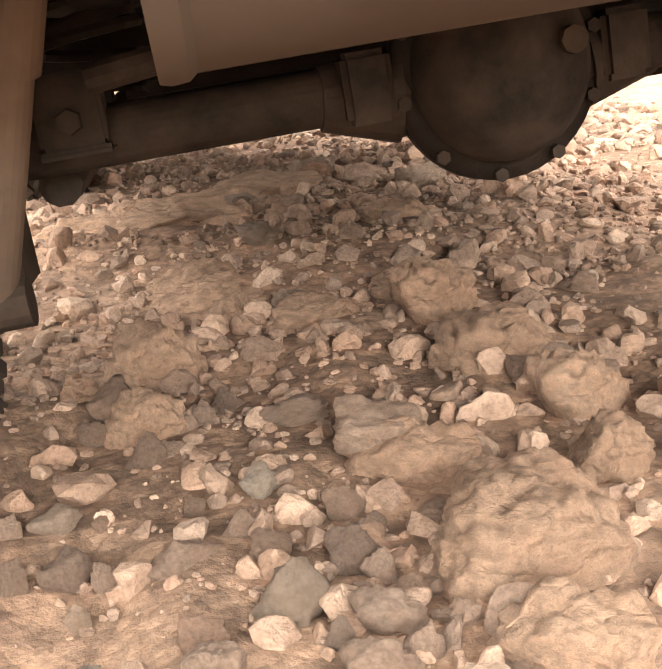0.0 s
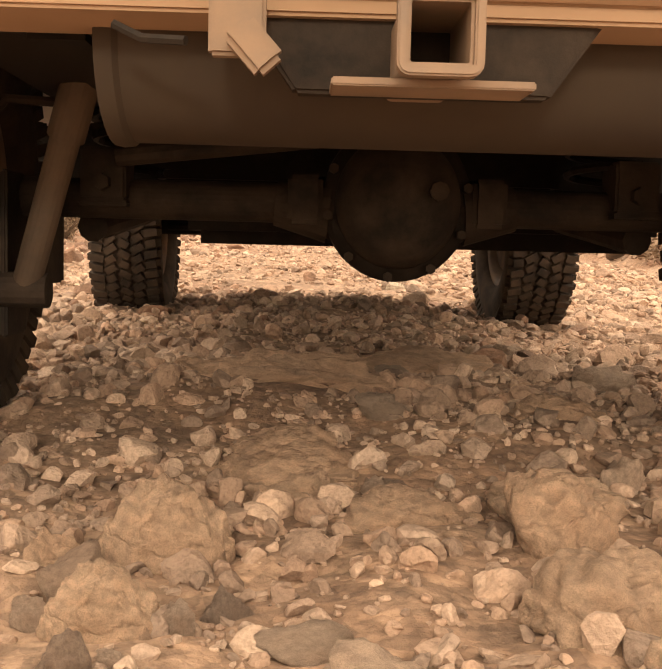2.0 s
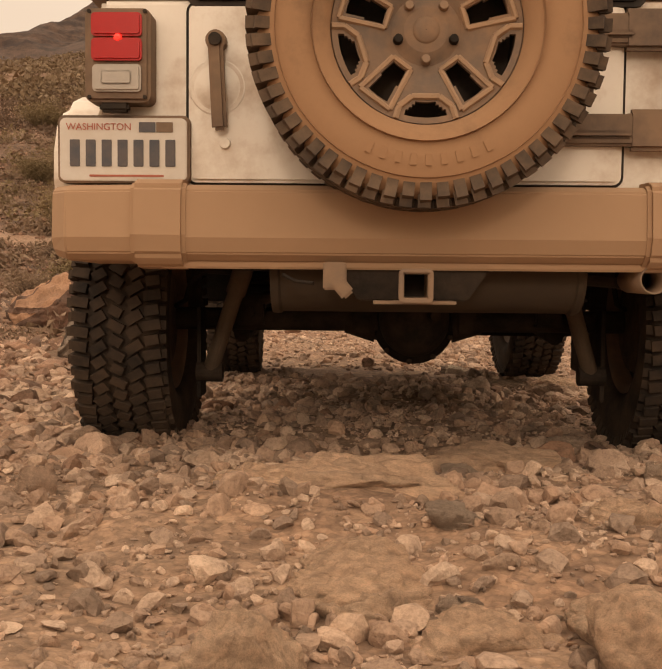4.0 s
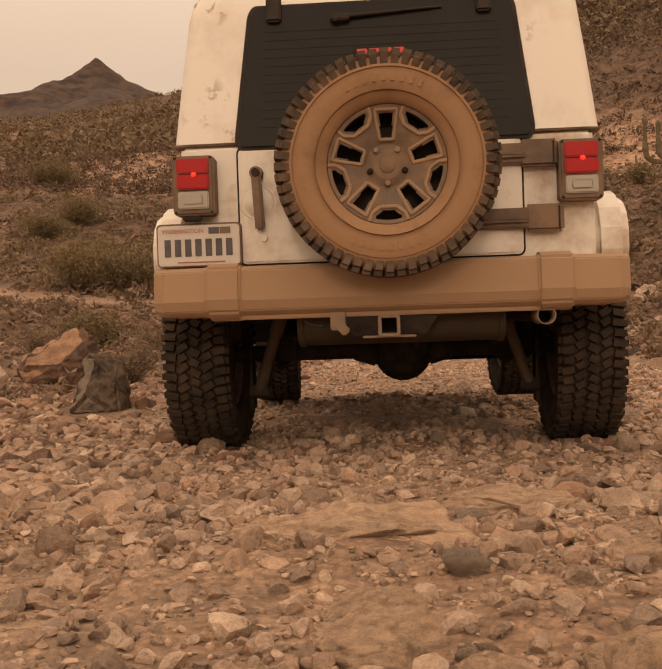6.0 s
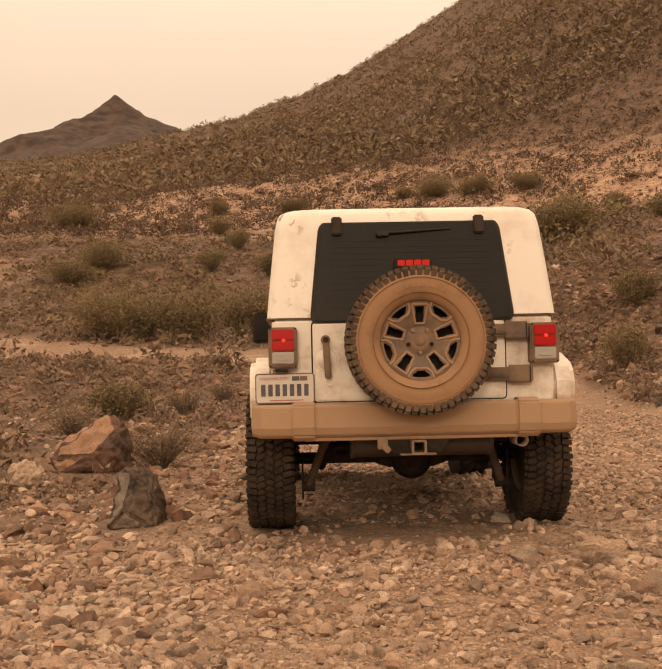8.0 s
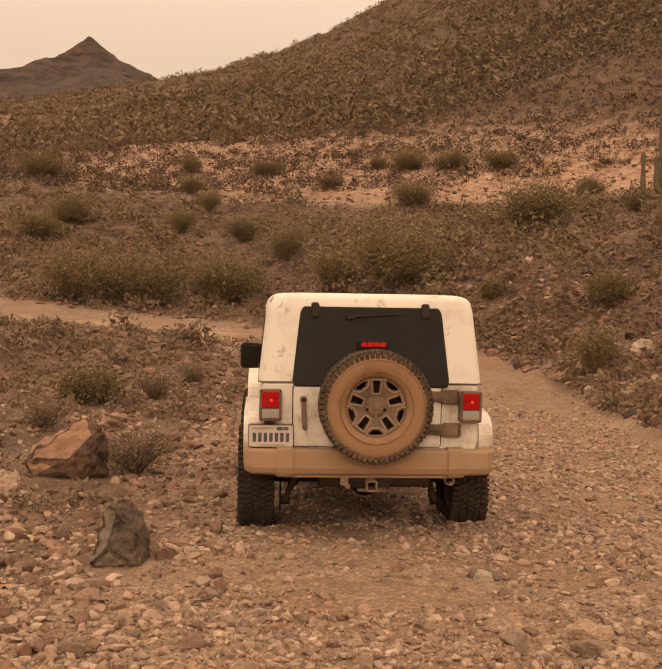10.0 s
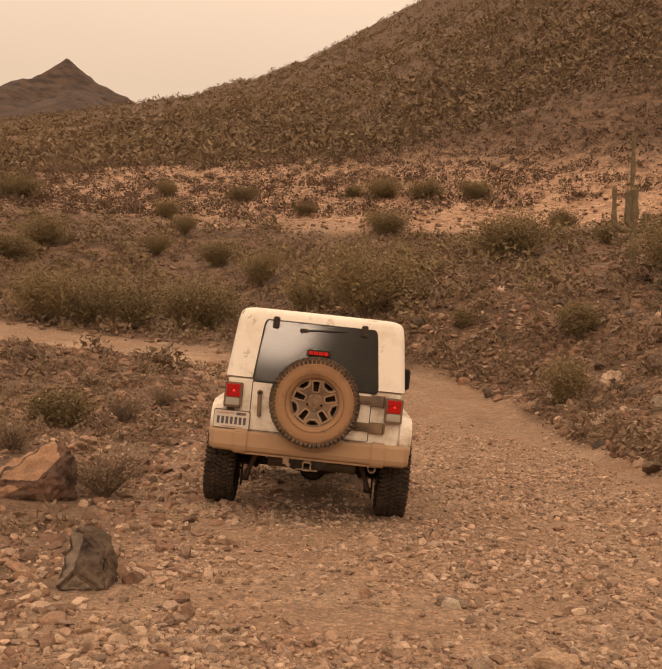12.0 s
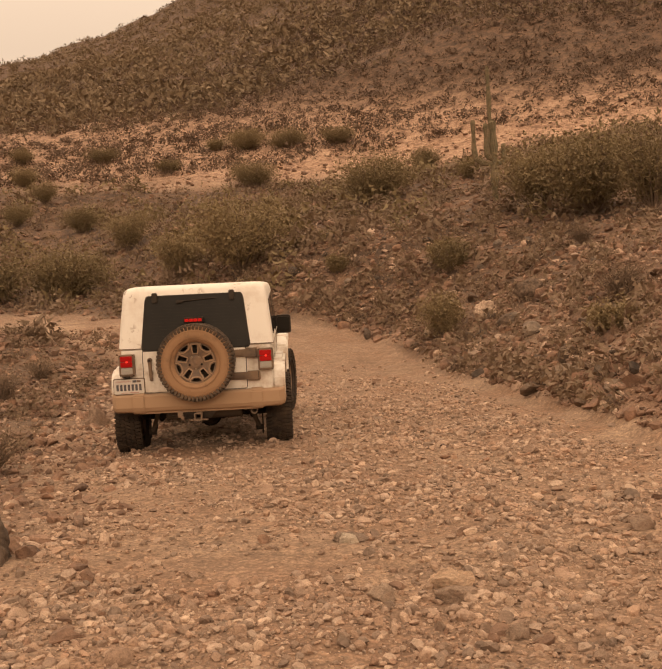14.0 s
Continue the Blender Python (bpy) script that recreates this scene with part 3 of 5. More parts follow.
def slab_rock(x, y, w, d, h, k):
    trail_rock("flat_rock", x, y, w, d, h, SLAB, "smooth sandy rock half sunk in the trail", k)


def stone(x, y, w, d, h, k):
    trail_rock("stone", x, y, w, d, h, STONE, "angular tan stone lying on the trail", k)


def dark_rock(x, y, w, d, h, k):
    trail_rock("dark_rock", x, y, w, d, h, TRAILGREY, "dark grey-brown rock set in the trail", k)


def pale_stone(x, y, w, d, h, k):
    trail_rock("pale_stone", x, y, w, d, h, PALEROCK, "pale cream broken stone on the trail", k)


slab_rock(-0.01, 1.62, 0.22, 0.20, 0.03, 1)
slab_rock(0.01, 2.22, 0.32, 0.29, 0.04, 2)
slab_rock(-0.15, 1.22, 0.12, 0.11, 0.07, 3)
stone(-0.22, 1.04, 0.10, 0.08, 0.06, 4)
stone(0.08, 0.80, 0.18, 0.14, 0.05, 5)
dark_rock(0.02, 0.97, 0.12, 0.09, 0.02, 7)
slab_rock(0.33, 1.27, 0.12, 0.11, 0.07, 8)
slab_rock(0.34, 1.02, 0.14, 0.12, 0.06, 9)
stone(0.49, 1.51, 0.06, 0.04, 0.04, 10)
stone(-0.09, 1.40, 0.05, 0.04, 0.03, 11)
stone(-0.10, 0.99, 0.04, 0.03, 0.02, 12)
stone(-0.06, 1.06, 0.05, 0.04, 0.03, 13)
stone(0.11, 1.43, 0.05, 0.03, 0.02, 14)
stone(-0.14, 0.98, 0.04, 0.03, 0.02, 15)
stone(0.58, 3.03, 0.11, 0.08, 0.04, 1)
dark_rock(0.70, 2.33, 0.15, 0.11, 0.04, 2)
slab_rock(0.16, 1.39, 0.17, 0.16, 0.03, 3)
slab_rock(0.34, 2.73, 0.29, 0.26, 0.05, 5)
stone(-0.19, 0.88, 0.05, 0.04, 0.03, 6)
stone(-0.15, 0.90, 0.03, 0.02, 0.01, 8)
stone(-0.25, 1.00, 0.05, 0.03, 0.02, 9)
stone(-0.04, 0.37, 0.06, 0.04, 0.03, 8)
stone(-0.29, 0.65, 0.05, 0.04, 0.03, 10)
stone(-0.17, 0.40, 0.04, 0.03, 0.03, 1)
slab_rock(0.15, 0.49, 0.15, 0.13, 0.06, 3)
slab_rock(0.13, 0.35, 0.11, 0.10, 0.05, 5)
stone(0.01, 0.53, 0.04, 0.03, 0.02, 7)
stone(-0.01, 0.56, 0.05, 0.04, 0.03, 9)
stone(-0.34, 0.65, 0.03, 0.02, 0.03, 2)
stone(-0.25, 0.63, 0.03, 0.02, 0.02, 3)
stone(0.07, 0.33, 0.04, 0.03, 0.02, 15)
stone(-0.01, 0.33, 0.04, 0.03, 0.02, 4)
stone(-0.15, 0.72, 0.04, 0.03, 0.02, 5)
dark_rock(-0.08, 0.35, 0.03, 0.02, 0.02, 6)
pale_stone(-0.27, 0.46, 0.03, 0.02, 0.02, 8)
stone(-0.75, 2.28, 0.11, 0.08, 0.05, 2)
stone(-0.83, 2.87, 0.10, 0.08, 0.04, 10)
dark_rock(0.63, 2.33, 0.08, 0.06, 0.04, 5)
dark_rock(0.14, 1.87, 0.09, 0.06, 0.03, 8)
dark_rock(0.21, 2.52, 0.09, 0.07, 0.02, 9)
stone(0.12, 1.51, 0.05, 0.04, 0.02, 12)
stone(-3.18, 7.88, 0.37, 0.28, 0.15, 6)
pale_stone(0.49, 6.13, 0.12, 0.09, 0.05, 3)
slab_rock(0.87, 4.95, 0.20, 0.18, 0.07, 5)
stone(2.34, 6.57, 0.17, 0.13, 0.07, 4)
stone(0.48, 4.82, 0.15, 0.11, 0.05, 7)
stone(2.23, 5.79, 0.15, 0.12, 0.06, 9)
stone(0.97, 4.12, 0.11, 0.08, 0.05, 2)
stone(-1.90, 13.23, 0.33, 0.25, 0.25, 13)
stone(0.51, 6.18, 0.19, 0.14, 0.05, 14)
stone(0.84, 4.72, 0.17, 0.12, 0.05, 1)
# loose stones in front of the tail
pale_stone(-0.090, 0.500, 0.074, 0.059, 0.038, 6)
stone(-0.010, 0.450, 0.059, 0.047, 0.025, 8)
pale_stone(-0.300, 0.750, 0.052, 0.042, 0.019, 10)
pale_stone(-0.070, 0.740, 0.063, 0.050, 0.031, 4)
stone(-0.170, 0.610, 0.065, 0.052, 0.020, 13)
stone(-0.170, 0.450, 0.039, 0.031, 0.022, 14)
stone(-0.090, 0.590, 0.070, 0.056, 0.021, 5)
stone(0.030, 0.620, 0.039, 0.031, 0.015, 7)
stone(0.010, 0.670, 0.044, 0.035, 0.021, 9)
pale_stone(-0.280, 0.570, 0.031, 0.025, 0.016, 12)
stone(0.110, 0.400, 0.038, 0.031, 0.018, 3)
stone(0.010, 0.390, 0.038, 0.031, 0.021, 2)
stone(0.140, 1.520, 0.041, 0.033, 0.020, 1)
stone(-0.140, 0.820, 0.035, 0.028, 0.018, 15)
stone(0.600, 1.250, 0.090, 0.072, 0.031, 11)
stone(-0.350, 0.760, 0.034, 0.027, 0.020, 2)
stone(-0.250, 0.730, 0.033, 0.026, 0.016, 4)
stone(-0.110, 0.650, 0.035, 0.028, 0.019, 6)
stone(0.030, 0.490, 0.028, 0.022, 0.016, 8)
dark_rock(-0.060, 0.430, 0.028, 0.022, 0.021, 6)
# bedrock outcrops
slab_rock(0.12, 0.73, 0.13, 0.11, 0.05, 5)
slab_rock(0.37, 0.83, 0.11, 0.09, 0.06, 8)
slab_rock(0.19, 0.58, 0.13, 0.11, 0.05, 9)
slab_rock(0.31, 0.64, 0.10, 0.08, 0.05, 6)
slab_rock(0.02, 0.97, 0.09, 0.08, 0.02, 11)
slab_rock(-0.18, 1.00, 0.09, 0.08, 0.05, 3)
slab_rock(0.35, 1.40, 0.14, 0.12, 0.05, 4)
slab_rock(-0.01, 1.53, 0.14, 0.12, 0.03, 10)
slab_rock(-0.02, 2.29, 0.29, 0.25, 0.03, 12)
slab_rock(0.28, 2.66, 0.27, 0.23, 0.05, 13)
slab_rock(-0.25, 1.12, 0.08, 0.07, 0.04, 14)
slab_rock(-0.02, 1.72, 0.18, 0.15, 0.03, 1)
slab_rock(-0.21, 2.22, 0.18, 0.15, 0.03, 2)
slab_rock(0.48, 1.91, 0.16, 0.13, 0.03, 3)


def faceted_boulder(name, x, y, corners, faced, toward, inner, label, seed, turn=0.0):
    """A broken block with flat faces; the face turned `toward` takes a lighter colour, as its lit side."""
    bm = bmesh.new()
    for c in corners:
        bm.verts.new(c)
    bmesh.ops.convex_hull(bm, input=bm.verts[:])
    bmesh.ops.delete(bm, geom=[v for v in bm.verts if not v.link_faces], context="VERTS")
    bmesh.ops.dissolve_limit(bm, angle_limit=radians(24), verts=bm.verts[:], edges=bm.edges[:])
    bmesh.ops.recalc_face_normals(bm, faces=bm.faces)
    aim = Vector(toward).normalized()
    # faces that look along aim get the lit colour, the rest the shaded one
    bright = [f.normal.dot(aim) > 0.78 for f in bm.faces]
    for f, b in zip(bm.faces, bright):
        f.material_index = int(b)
    size = max(v.co.length for v in bm.verts)
    bevelled(bm, 0.045 * size, 2, 15)
    bmesh.ops.triangulate(bm, faces=bm.faces[:])
    for _ in range(4):
        bmesh.ops.subdivide_edges(bm, edges=[e for e in bm.edges if e.calc_length() > 0.05 * size], cuts=1, use_grid_fill=True)
        bmesh.ops.triangulate(bm, faces=bm.faces[:])
    shift = Vector((seed * 2.7, 0, seed))
    bm.normal_update()
    for v in bm.verts:
        q = v.co / size
        v.co += v.normal * size * (0.10 * noise.fractal(q * 2.3 + shift, 0.9, 2.1, 4) + 0.035 * noise.noise(q * 11 + shift) + 0.015 * noise.noise(q * 26 + shift))
    for f in bm.faces:
        f.smooth = True
    me = bpy.data.meshes.new(name)
    bm.to_mesh(me)
    bm.free()
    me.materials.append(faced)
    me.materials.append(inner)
    ob = new(name, me)
    ob.location = (x, y, float(height(x, y)) - 0.03)
    ob.rotation_euler = (0, 0, radians(turn))
    SPOTS.append((x, y, 0.7 * size))
    return tagged(ob, label, "rock")


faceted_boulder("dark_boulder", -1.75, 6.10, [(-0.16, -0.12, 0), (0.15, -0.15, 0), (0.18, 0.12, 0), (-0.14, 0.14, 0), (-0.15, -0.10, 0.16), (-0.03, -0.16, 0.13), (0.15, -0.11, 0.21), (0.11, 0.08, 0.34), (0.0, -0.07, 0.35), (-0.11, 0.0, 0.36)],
                GREYROCK, (-0.55, -0.82, 0.15), GREY_LIT, "dark volcanic boulder with one lit face coloured grey beside the trail", 5)
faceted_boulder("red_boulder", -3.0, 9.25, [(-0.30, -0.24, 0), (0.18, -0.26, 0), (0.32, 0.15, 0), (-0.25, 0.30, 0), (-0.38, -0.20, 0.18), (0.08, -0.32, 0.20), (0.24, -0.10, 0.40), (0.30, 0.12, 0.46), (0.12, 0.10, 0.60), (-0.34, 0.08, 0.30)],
                RED_SHADED, (-0.35, -0.68, 0.64), RUST_LIT, "large boulder, lit face coloured orange and shaded lower side dark", 3)
boulder("pale_boulder", 4.15, 20.1, 0.55, 0.4, 0.35, PALEROCK, "pale boulder on the rubble bank", 25, 0, (0, 0), 0.3)
boulder("tan_boulder", 4.9, 19.2, 0.6, 0.5, 0.35, STONE, "tan boulder on the rubble bank", 26, 60, (0, 0), 0.3)
boulder("dark_boulder", 5.6, 18.6, 0.7, 0.6, 0.5, GREYROCK, "dark boulder on the rubble bank", 27, 60, (0, 0), 0.3)


def clumped(rng, x, y, least):
    """Thin the stones out between uneven drifts."""
    d = np.sin(1.7 * x + 0.9 * y + 1.2 * np.sin(0.8 * y)) + np.sin(2.9 * y - 1.3 * x + 1.5 * np.sin(1.9 * x)) + 0.7 * np.sin(5.3 * x + 3.7 * y)
    keep = rng.uniform(0, 1, len(x)) < np.clip(0.5 + 0.4 * d, least, 1)
    return x[keep], y[keep]


scatter("pebbles", 13000, near_patch, lambda r, n, x, y: 0.003 + 0.008 * r.uniform(0, 1, n) ** 2, 1, 11, STONE, "small tan pebbles over the trail")
scatter("close_stones", 1900, close_patch, lambda r, n, x, y: 0.007 + 0.020 * r.uniform(0, 1, n) ** 2.6, 3, 17, STONE, "worn tan stones packed on the trail", sink=0.36)
scatter("cobbles", 6500, near_patch, lambda r, n, x, y: 0.010 + 0.034 * r.uniform(0, 1, n) ** 3.2, 2, 12, STONE, "angular tan stones lying on the trail", sink=0.36)
scatter("packed_grit", 16000, under_patch, lambda r, n, x, y: 0.004 + 0.009 * r.uniform(0, 1, n) ** 2, 1, 28, TRAILSTONE, "grey-brown grit between the trail stones", sink=0.25)
scatter("packed_stones", 5200, under_patch, lambda r, n, x, y: 0.009 + 0.030 * r.uniform(0, 1, n) ** 3, 2, 25, TRAILSTONE, "grey-brown stones packed between the wheel lines", sink=0.30)
scatter("trail_gravel", 80000, lambda r, n: clumped(r, *mid_patch(r, n), 0.32), lambda r, n, x, y: (0.008 + 0.036 * r.uniform(0, 1, n) ** 4) * (0.9 + 0.035 * y), 1, 13, TRAILSTONE, "coarse brown trail gravel", sink=0.34)
scatter("fine_trail_gravel", 34000, lambda r, n: clumped(r, r.uniform(-1.7, 3.5, n), r.uniform(6, 17, n), 0.25), lambda r, n, x, y: 0.009 + 0.026 * r.uniform(0, 1, n) ** 3, 1, 29, TRAILSTONE, "fine brown gravel on the far trail", sink=0.28)
scatter("trail_cobbles", 5200, lambda r, n: clumped(r, *mid_patch(r, n), 0.10), lambda r, n, x, y: (0.014 + 0.06 * r.uniform(0, 1, n) ** 3.5) * (0.8 + 0.03 * y), 2, 20, TRAILSTONE, "angular brown stones strewn on the trail", sink=0.36)
scatter("pale_trail_stones", 2200, mid_patch, lambda r, n, x, y: (0.012 + 0.045 * r.uniform(0, 1, n) ** 3) * (0.8 + 0.03 * y), 2, 23, STONE, "pale tan stones strewn on the trail", sink=0.34)
scatter("trail_stones", 700, mid_patch, lambda r, n, x, y: 0.02 + 0.055 * r.uniform(0, 1, n) ** 3, 2, 18, REDROCK, "dark brown stones strewn on the trail", sink=0.34)
scatter("trailside_rubble", 1500, lambda r, n: (-1.45 + 0.3 * r.normal(size=n) - r.exponential(0.9, n), r.uniform(3.6, 13, n)), lambda r, n, x, y: 0.012 + 0.085 * r.uniform(0, 1, n) ** 4, 2, 21, REDROCK, "dark brown broken rocks along the trail edge", sink=0.36)
scatter("trailside_stones", 700, lambda r, n: (-1.5 + 0.35 * r.normal(size=n) - r.exponential(0.8, n), r.uniform(3.6, 9.5, n)), lambda r, n, x, y: 0.010 + 0.06 * r.uniform(0, 1, n) ** 4.5, 2, 22, STONE, "tan broken stones along the trail edge", sink=0.36)
scatter("shoulder_gravel", 5000, lambda r, n: (r.uniform(-10, -2.2, n), r.uniform(6.5, 26, n)), lambda r, n, x, y: 0.018 + 0.05 * r.uniform(0, 1, n) ** 3, 1, 26, REDROCK, "dark brown stones beside the trail", sink=0.36)
scatter("shoulder_rubble", 1100, lambda r, n: (r.uniform(-10, -2.2, n), r.uniform(6.5, 26, n)), lambda r, n, x, y: 0.04 + 0.13 * r.uniform(0, 1, n) ** 3, 2, 19, REDROCK, "dark brown rocks beside the trail", sink=0.36)
scatter("slope_rubble", 15000, far_patch, lambda r, n, x, y: (0.03 + 0.16 * r.uniform(0, 1, n) ** 3) * (0.6 + 0.012 * y), 1, 14, REDROCK, "brown rubble on the scrub slope")
scatter("bank_gravel", 8000, bank_patch, lambda r, n, x, y: 0.022 + 0.07 * r.uniform(0, 1, n) ** 3, 1, 27, REDROCK, "reddish broken stones on the trailside bank", sink=0.4)
scatter("bank_rubble", 1500, bank_patch, lambda r, n, x, y: 0.05 + 0.16 * r.uniform(0, 1, n) ** 3.5, 2, 15, REDROCK, "dark reddish broken rocks on the trailside bank", sink=0.4)
scatter("bank_dark_rubble", 700, bank_patch, lambda r, n, x, y: 0.03 + 0.22 * r.uniform(0, 1, n) ** 5, 2, 24, GREYROCK, "dark volcanic rocks on the trailside bank", sink=0.4)
scatter("bank_pale_rubble", 1100, bank_patch, lambda r, n, x, y: 0.025 + 0.16 * r.uniform(0, 1, n) ** 4, 2, 16, STONE, "tan broken rocks on the trailside bank", sink=0.4)


# ---- plants ----
def bush(name, x, y, size, tall, material, label, seed, leaves=900, twigs=26, leaf=0.03, group=""):
    """Thin stems from one foot, with many small leaf tufts that thin out upwards."""
    rng = np.random.default_rng(seed)
    z = float(height(x, y))
    root = new(name)
    root.location = (x, y, z - 0.03)
    tagged(root, label, "bush", group)
    bm = bmesh.new()
    V, F = [], []
    for k in range(twigs):
        a, o = rng.uniform(0, math.tau), rng.uniform(0.15, 1.0) ** 0.7
        top = np.array([math.cos(a) * o * size / 2, math.sin(a) * o * size / 2, tall * rng.uniform(0.55, 1.0) * (1.05 - 0.35 * o)])
        mid = top * 0.5 + np.array([0, 0, 0.06 * tall]) + rng.normal(size=3) * 0.04 * size
        rod(bm, (0, 0, 0), mid, 0.012 * size + 0.002, 0.006 * size + 0.001, 5)
        rod(bm, mid, top, 0.006 * size + 0.001, 0.002, 4)
        n = leaves // twigs
        t = rng.uniform(0.3, 1.08, n)[:, None]
        p = np.where(t < 0.5, mid * t * 2, mid + (top - mid) * (t * 2 - 1)) + rng.normal(size=(n, 3)) * np.array([0.08, 0.08, 0.06]) * size * (0.4 + t)
        p[:, 2] = np.maximum(p[:, 2], 0.02)
        d1 = rng.normal(size=(n, 3)) * leaf
        d2 = rng.normal(size=(n, 3)) * leaf * 0.6
        base = len(V)
        for q, u, v in zip(p, d1, d2):
            V += [q, q + u, q + u * 0.5 + v]
            F.append((len(V) - 3, len(V) - 2, len(V) - 1))
    part("woody_base", bm, BARK, root)
    crown = new("crown", mesh_from("crown", [tuple(v) for v in V], F, material))
    crown.parent = root
    return root


def scrub_cover(name, count, place, lo, hi, seed, material, label, tufts=14, leaf=0.3):
    """Far scrub, past counting: clumps of small leaf blades."""
    rng = np.random.default_rng(seed)
    x, y = place(rng, count)
    s = lo + (hi - lo) * rng.uniform(0, 1, len(x)) ** 2
    z = height(x, y)
    n = len(x)
    a = rng.uniform(0, math.tau, (n, tufts))
    o = rng.uniform(0, 1, (n, tufts)) ** 0.6
    e = rng.uniform(0.05, 1, (n, tufts)) * np.sqrt(np.clip(1 - 0.7 * o * o, 0, 1))
    P = np.stack([np.cos(a) * o * 0.6, np.sin(a) * o * 0.6, e * 0.75], -1) * s[:, None, None] + np.stack([x, y, z], -1)[:, None]
    d1 = rng.normal(size=P.shape) * leaf * s[:, None, None]
    d2 = rng.normal(size=P.shape) * leaf * s[:, None, None]
    V = np.stack([P - d1 * 0.5, P + d1 * 0.5, P + d2], 2).reshape(-1, 3)
    F = np.arange(len(V)).reshape(-1, 3)
    return tagged(new(name, mesh_from(name, V.tolist(), F.tolist(), material)), label, "scrub", kind="stuff")


def hill_patch(r0, r1, a0, a1, power=0.6, drift=0.6):
    def place(rng, n):
        r = r0 + (r1 - r0) * rng.uniform(0, 1, n) ** power
        a = np.radians(rng.uniform(a0, a1, n))
        x, y = r * np.sin(a), r * np.cos(a)
        keep = (fractal(x, y, 9, 3, 44) > rng.uniform(-drift, 0.1, n)) & (trail_distance(x, y) > 2.4) & off_trail(x, y)
        keep &= ~((np.abs(r - 65 - 0.12 * np.degrees(a)) < 3.0) & (np.degrees(a) > -9))
        return x[keep], y[keep]
    return place


scrub_cover("hill_scrub", 26000, hill_patch(95, 330, -34, 40, 0.95, 1.0), 0.7, 1.9, 51, FARLEAF, "olive-brown scrub dotting the hillside", tufts=20, leaf=0.17)
scrub_cover("lower_hill_scrub", 11000, hill_patch(88, 150, -20, 34, 0.95, 1.2), 0.4, 1.2, 57, FARLEAF, "olive-brown scrub at the foot of the hill", tufts=18, leaf=0.17)
scrub_cover("pale_slope_scrub", 18000, hill_patch(67, 120, -30, 32, 0.95, 1.4), 0.34, 0.90, 52, SLOPELEAF, "dark brown low brush on the pale stony slope", tufts=20, leaf=0.15)
scrub_cover("bank_scrub", 900, bank_patch, 0.15, 0.55, 56, DRY, "dry brown tufts among the bank rocks", tufts=60, leaf=0.10)
scrub_cover("valley_scrub", 4200, hill_patch(20, 62, -36, 34, 0.7), 0.25, 0.9, 53, DRY, "low dry brown scrub among the rocks", tufts=50, leaf=0.11)
scrub_cover("valley_green_scrub", 700, hill_patch(26, 64, -36, 34, 0.7), 0.4, 1.3, 54, CREOSOTE, "low olive scrub among the rocks", tufts=80, leaf=0.09)
scrub_cover("trailside_dry_scrub", 1300, lambda rng, n: clumped(rng, rng.uniform(-10, -2.5, n), rng.uniform(7, 25, n), 0.15), 0.12, 0.42, 55, DRY, "dry brown tufts beside the trail", tufts=70, leaf=0.10)


def creosote(x, y, w, t, seed):
    bush("creosote_bush", x, y, w, t, CREOSOTE, "olive-green creosote bush with thin stems", seed, int(3500 + 5200 * min(w, 5)), 64, 0.020 + 0.010 * min(w, 3), "bushes in the valley")


def dry_bush(x, y, w, t, seed):
    bush("dry_bush", x, y, w, t, DRY, "dry leafless brown bush of thin twigs", seed, int(1600 + 2600 * min(w, 4)), 70, 0.009 + 0.007 * min(w, 3), "bushes in the valley")


creosote(-10.5, 34.4, 2.48, 2.14, 100)
creosote(-8.4, 35.7, 3.58, 1.59, 101)
creosote(-5.7, 37.0, 3.33, 1.80, 102)
creosote(-16.3, 47.6, 2.24, 1.38, 103)
creosote(-10.3, 52.7, 1.48, 1.28, 104)
creosote(-6.7, 49.7, 1.68, 1.38, 105)
creosote(-12.2, 65.4, 1.79, 1.38, 106)
creosote(-14.2, 76.4, 1.92, 1.25, 107)
creosote(-23.0, 68.6, 3.73, 1.93, 108)
creosote(-8.2, 75.4, 2.38, 1.05, 109)
creosote(-3.2, 69.2, 1.71, 0.96, 110)
creosote(-9.6, 57.4, 1.43, 1.47, 111)
creosote(-3.8, 41.6, 1.77, 1.82, 112)
creosote(-1.5, 33.2, 1.85, 1.67, 113)
creosote(-15.9, 51.7, 2.41, 1.49, 114)
creosote(0.4, 30.4, 2.77, 2.78, 115)
creosote(2.2, 62.3, 2.93, 1.44, 116)
creosote(5.7, 37.9, 3.08, 1.97, 117)
creosote(13.0, 62.6, 1.95, 1.33, 118)
creosote(9.5, 37.9, 0.84, 0.90, 119)
creosote(0.1, 76.3, 1.65, 0.95, 120)
creosote(2.4, 74.5, 2.95, 1.45, 121)
creosote(5.2, 72.8, 2.89, 1.28, 122)
creosote(8.6, 71.0, 2.32, 1.39, 123)
creosote(5.2, 23.4, 1.02, 0.88, 124)
creosote(2.9, 26.7, 0.62, 0.57, 125)
creosote(4.1, 19.7, 0.85, 1.16, 126)
creosote(8.7, 27.0, 2.54, 1.96, 127)
creosote(9.2, 24.4, 2.92, 2.34, 128)
creosote(9.6, 21.9, 1.72, 2.26, 129)
creosote(5.2, 24.1, 0.75, 0.66, 130)
creosote(5.4, 13.9, 0.81, 0.43, 131)
creosote(-4.2, 14.1, 0.82, 0.55, 132)
dry_bush(-2.5, 9.7, 0.85, 0.52, 133)
dry_bush(-3.7, 16.1, 0.77, 0.61, 134)
dry_bush(-3.6, 19.0, 0.73, 0.51, 135)
dry_bush(-4.6, 24.1, 0.68, 0.40, 136)
